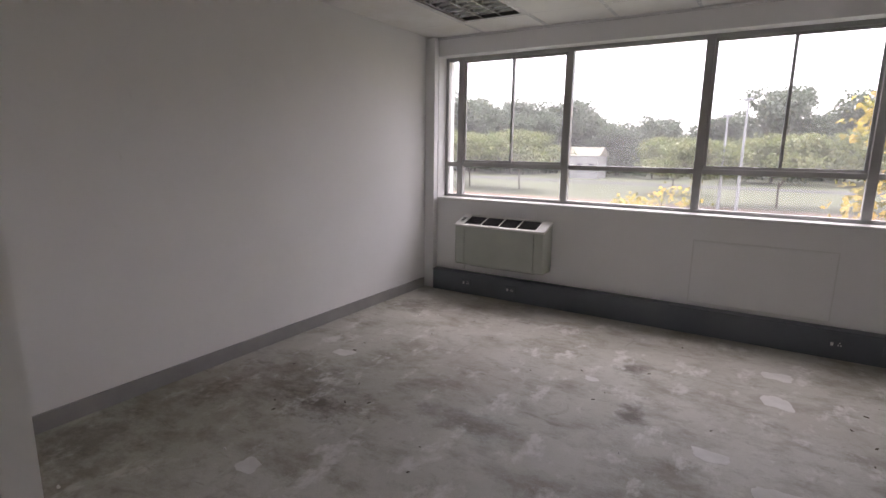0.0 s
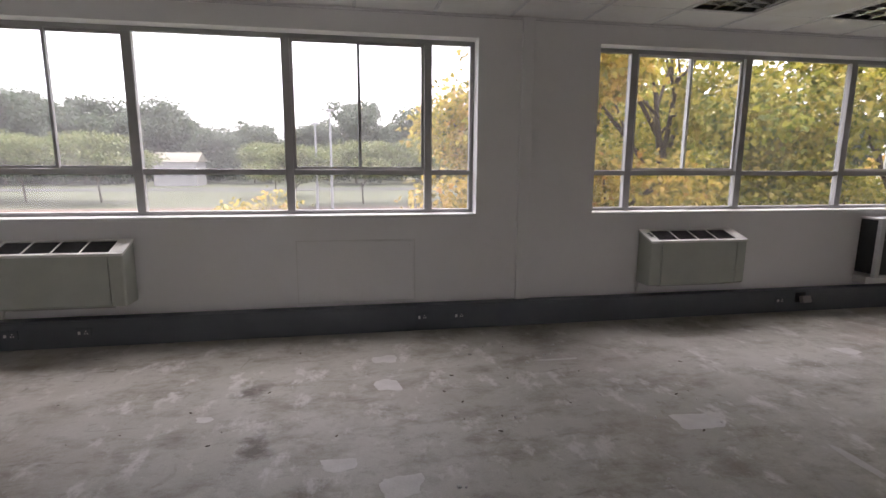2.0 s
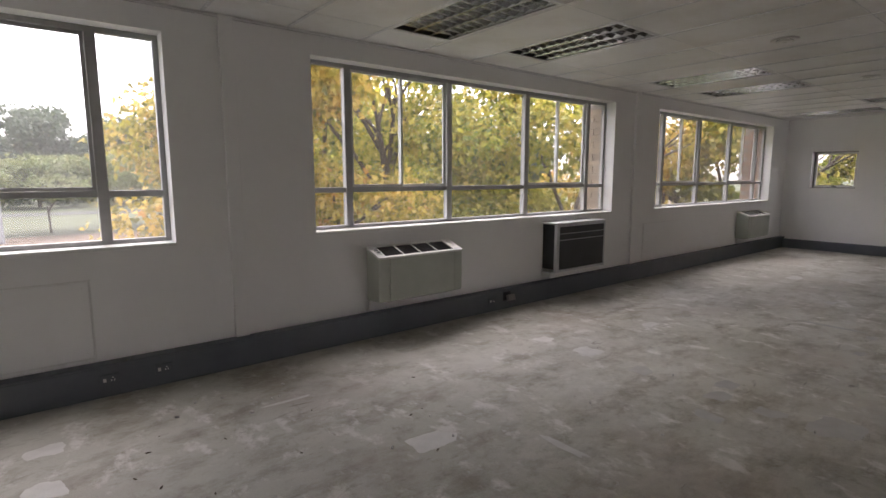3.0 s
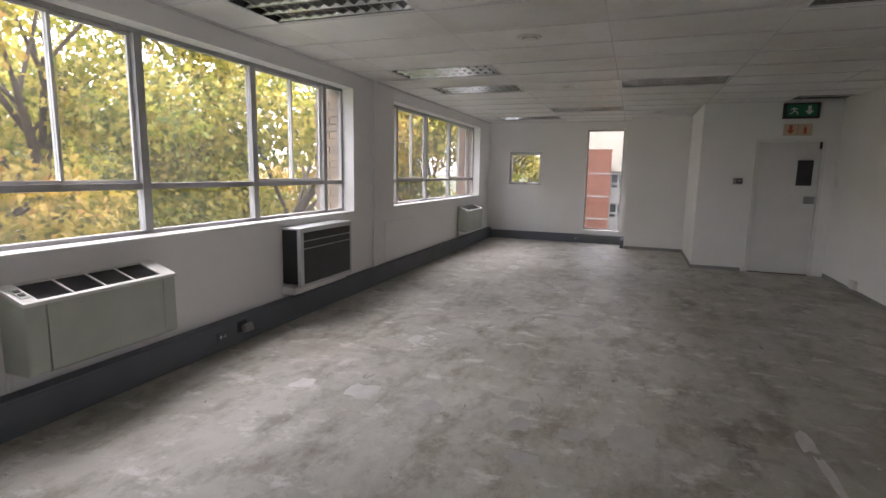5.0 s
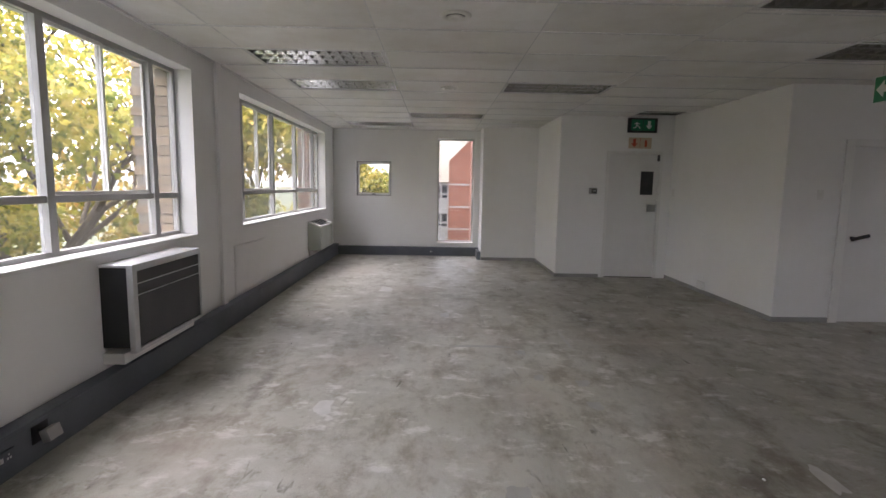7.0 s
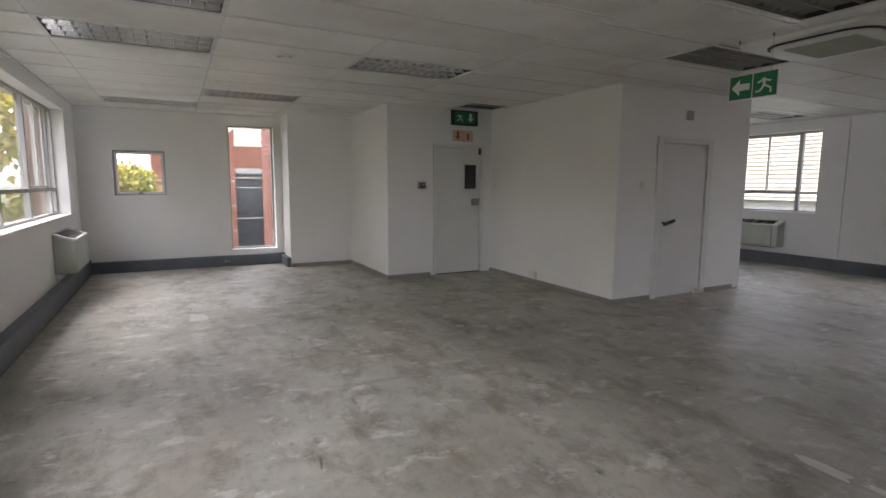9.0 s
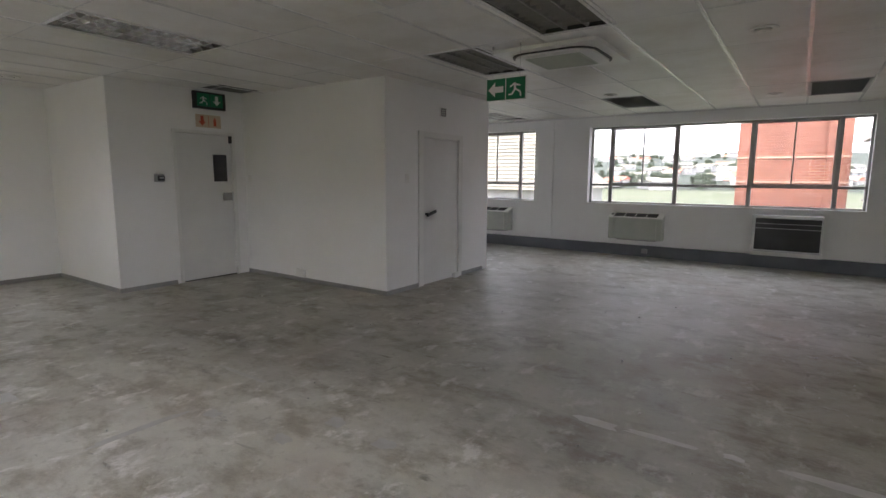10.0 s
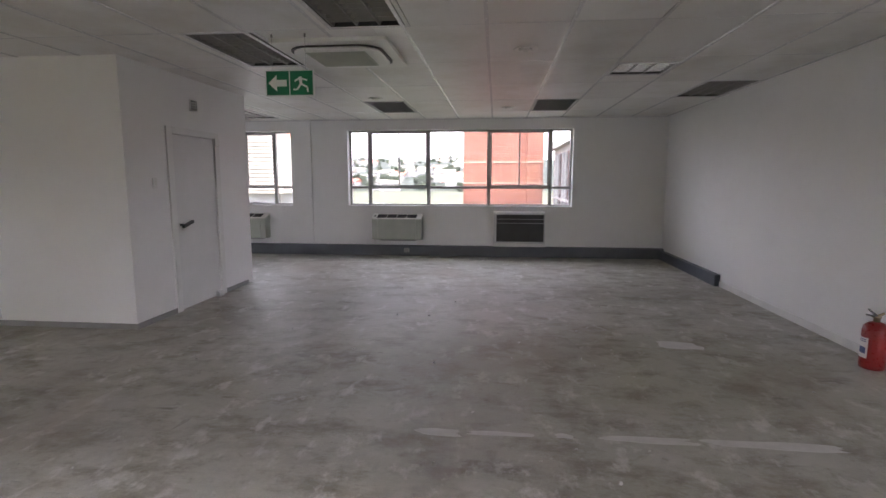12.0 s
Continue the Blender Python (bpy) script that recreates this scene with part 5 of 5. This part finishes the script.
part("roof", bm, ROOFTILE, east, "pale tiled roof")
for z in (0.9, 3.45, 5.0):
    flat_window(east, 1.0, z, 0.68, 0.7, 1)


wing = thing("brick_wing", "red brick stair tower with pale bands", "building", pose(2.0, -16.0, GROUND))
part("wall", boxes((0.2, 3.15, -6, 0, 0, 10.5)), TOWERBRICK, wing)
part("corner_shaft", boxes((0.22, 0.8, 0.001, 0.22, 0, 10.5)), TOWERBRICK, wing)
for z in (5.5, 6.27):
    part("band", boxes((0.8, 3.15, 0.001, 0.03, z, z + 0.06)), PALEBAND, wing)
    part("band", boxes((0.2, 0.8, 0.221, 0.25, z, z + 0.06)), PALEBAND, wing)
block = thing("glazed_block", "grey glazed office wing with white spandrels", "building", pose(1.8, -7.6, GROUND, 0, 0, 90))
part("wall", boxes((-8.4, 0, 0.0, 7, 0, 6.7)), RENDER_WHITE, block)
part("parapet", boxes((-8.4, 0.05, -0.18, 7, 6.7, 6.95)), CONCRETE, block)
for z in (1.2, 4.3):
    for k in range(4):
        x = -8.2 + k * 2.05
        win = part("window", boxes((x, x + 1.85, -0.03, -0.001, z, z + 2.2)), DARKGLASS, block)
        part("frame", boxes((x + 0.6, x + 0.66, -0.08, -0.031, z, z + 2.2), (x + 1.22, x + 1.28, -0.08, -0.031, z, z + 2.2), (x, x + 1.85, -0.075, -0.031, z + 0.7, z + 0.76)), RENDER_WHITE, win)

hall = thing("tiled_hall", "white building with a large cream tiled roof", "building", pose(16.2, -25.0, GROUND))
part("wall", boxes((0, 16, -12, 0, 0, 5.0)), RENDER_WHITE, hall)
bm = bmesh.new()
a = [bm.verts.new(p) for p in ((-0.6, 0.7, 4.9), (16.6, 0.7, 4.9), (16.6, -6, 9.8), (3.2, -6, 9.8), (-0.6, -12.6, 4.9), (16.6, -12.6, 4.9))]
for f in ((0, 1, 2, 3), (3, 2, 5, 4), (0, 3, 4), (1, 5, 2), (0, 4, 5, 1)):
    bm.faces.new([a[k] for k in f])
bmesh.ops.recalc_face_normals(bm, faces=bm.faces[:])
roof = part("roof", bm, ROOFTILE, hall, "cream tiled roof")
for k in range(20):
    f = (k + 0.5) / 20
    part("tile_course", boxes((-0.6 + 3.8 * f, 16.6, -0.03, 0.03, 0, 0.05)), ROOFTILE, roof).location = (0, 0.7 - 6.7 * f, 4.92 + 4.9 * f)
for k in range(5):
    flat_window(hall, 1.0 + k * 3.0, 3.1, 1.9, 1.2, 2)
part("rail", boxes((0, 16, 0.9, 0.96, 2.6, 2.7), (0, 16, 0.9, 0.96, 2.1, 2.2)), RENDER_WHITE, hall)
gable = thing("red_gable", "small red tiled gable behind the white hall", "building", pose(19.0, -36.0, GROUND))
part("wall", boxes((0, 3, -4, 0, 0, 7.2)), CONCRETE, gable)
part("roof", gabled(3, 4, 7.2, 2.0), ROOFRED, gable)

# far hillside with houses, south
hillbm = bmesh.new()
nx, ny = 30, 8
grid = [[hillbm.verts.new((-320 + 700 * i / nx, -220 - 400 * j / ny, GROUND + 0.02 + (30 * (j / ny) ** 1.1 + 1.6 * math.sin(i * 0.9 + j) * (j > 0)) - (6 if j == 0 else 0))) for i in range(nx + 1)] for j in range(ny + 1)]
for j in range(ny):
    for i in range(nx):
        hillbm.faces.new((grid[j][i], grid[j][i + 1], grid[j + 1][i + 1], grid[j + 1][i]))
bmesh.ops.recalc_face_normals(hillbm, faces=hillbm.faces[:])
structure("hillside", hillbm, surface("hill_green", (0.028, 0.04, 0.028), (0.045, 0.055, 0.04), 0.03, 0.4, 0.95, 0.0, 0.0), "far grey-green hillside", "hill")


def hill_z(y):
    return GROUND + 30 * max(0.0, (-220 - y) / 400) ** 1.1


base = house(pose(20, -260, hill_z(-260)), 9, 7, 4.0, 2.4, ROOFRED, "small white house on the far hillside", "hillside houses")
base2 = house(pose(26, -280, hill_z(-280)), 11, 7, 5.5, 2.0, ROOFTILE, "white two-storey house on the far hillside", "hillside houses", 2)
for k in range(95):
    y = -235 - 370 * rf.random()
    x = -y * rf.uniform(-0.05, 0.5)
    copy_thing(base if rf.random() < 0.22 else base2, pose(x, y, hill_z(y) - 1.0, 0, 0, 180 + rf.uniform(-30, 30))).scale = (0.85, 0.85, 0.7)
for k in range(120):
    y = -225 - 380 * rf.random()
    m = pose(-y * rf.uniform(-0.05, 0.5), y, hill_z(y) - 0.5, 0, 0, rf.uniform(0, 360))
    c = rf.uniform(0.22, 0.4)
    copy_thing(far[k % 3], m).scale = (c, c, c)


# ---- outside brick piers ----
def brick_pier(name, label, lo, hi, z0, z1, brick_mat, face):
    """A mortar core with single bricks on the face seen from inside; face is the axis and side."""
    core = structure(name, boxes((lo[0] + 0.012, hi[0] - 0.012, lo[1] + 0.012, hi[1] - 0.012, z0, z1)), MORTAR, label, "brick pier")
    bl, bh, j = 0.222, 0.073, 0.012
    if face[0] == "x":
        me = mesh_of("brick", boxes((-0.011, 0.011, -bl / 2, bl / 2, -bh / 2, bh / 2), bevel=0.003), brick_mat)
        along, at, a0, a1 = 1, (lo[0] + 0.006 if face[1] < 0 else hi[0] - 0.006), lo[1], hi[1]
    else:
        me = mesh_of("brick", boxes((-bl / 2, bl / 2, -0.011, 0.011, -bh / 2, bh / 2), bevel=0.003), brick_mat)
        along, at, a0, a1 = 0, (lo[1] + 0.006 if face[1] < 0 else hi[1] - 0.006), lo[0], hi[0]
    rows = int((z1 - z0) / (bh + j))
    for r in range(rows):
        off = 0 if r % 2 == 0 else (bl + j) / 2
        c = a0 + bl / 2 + off - (bl + j) / 2
        while c + bl / 2 < a1 + 0.12:
            p, q = max(c - bl / 2, a0), min(c + bl / 2, a1)
            if q - p > 0.03:
                o = part("brick", me, brick_mat, core)
                z, mid, cut = z0 + (r + 0.5) * (bh + j), (p + q) / 2, (q - p) / bl
                o.location, o.scale = ((at, mid, z), (1, cut, 1)) if along else ((mid, at, z), (cut, 1, 1))
            c += bl + j
    return core


OUT = NORTH + THICK + 0.003
brick_pier("brick_pier_1", "buff brick pier outside the window", (6.46, OUT), (7.53, OUT + 0.2), 0.3, 3.2, BUFFBRICK, ("x", -1))
brick_pier("brick_pier_2", "red-brown brick pier outside the window", (11.80, OUT), (12.9, OUT + 0.2), 0.3, 3.2, BROWNBRICK, ("x", -1))
brick_pier("brick_pier_3", "red brick pier beside the tall window", (EAST + THICK + 0.003, 1.2), (EAST + THICK + 1.25, 1.93), 0.0, 3.2, REDBRICK, ("y", 1))
for x, brick_mat, n in ((N_WINDOWS[1][1], BUFFBRICK, 4), (N_WINDOWS[2][1], BROWNBRICK, 5)):
    brick_pier("brick_pier_%d" % n, "brick reveal of the window outside the glass", (x - 0.025, NORTH + 0.2), (x + 0.02, OUT + 0.2), N_SILL + 0.022, N_HEAD - 0.002, brick_mat, ("x", -1))
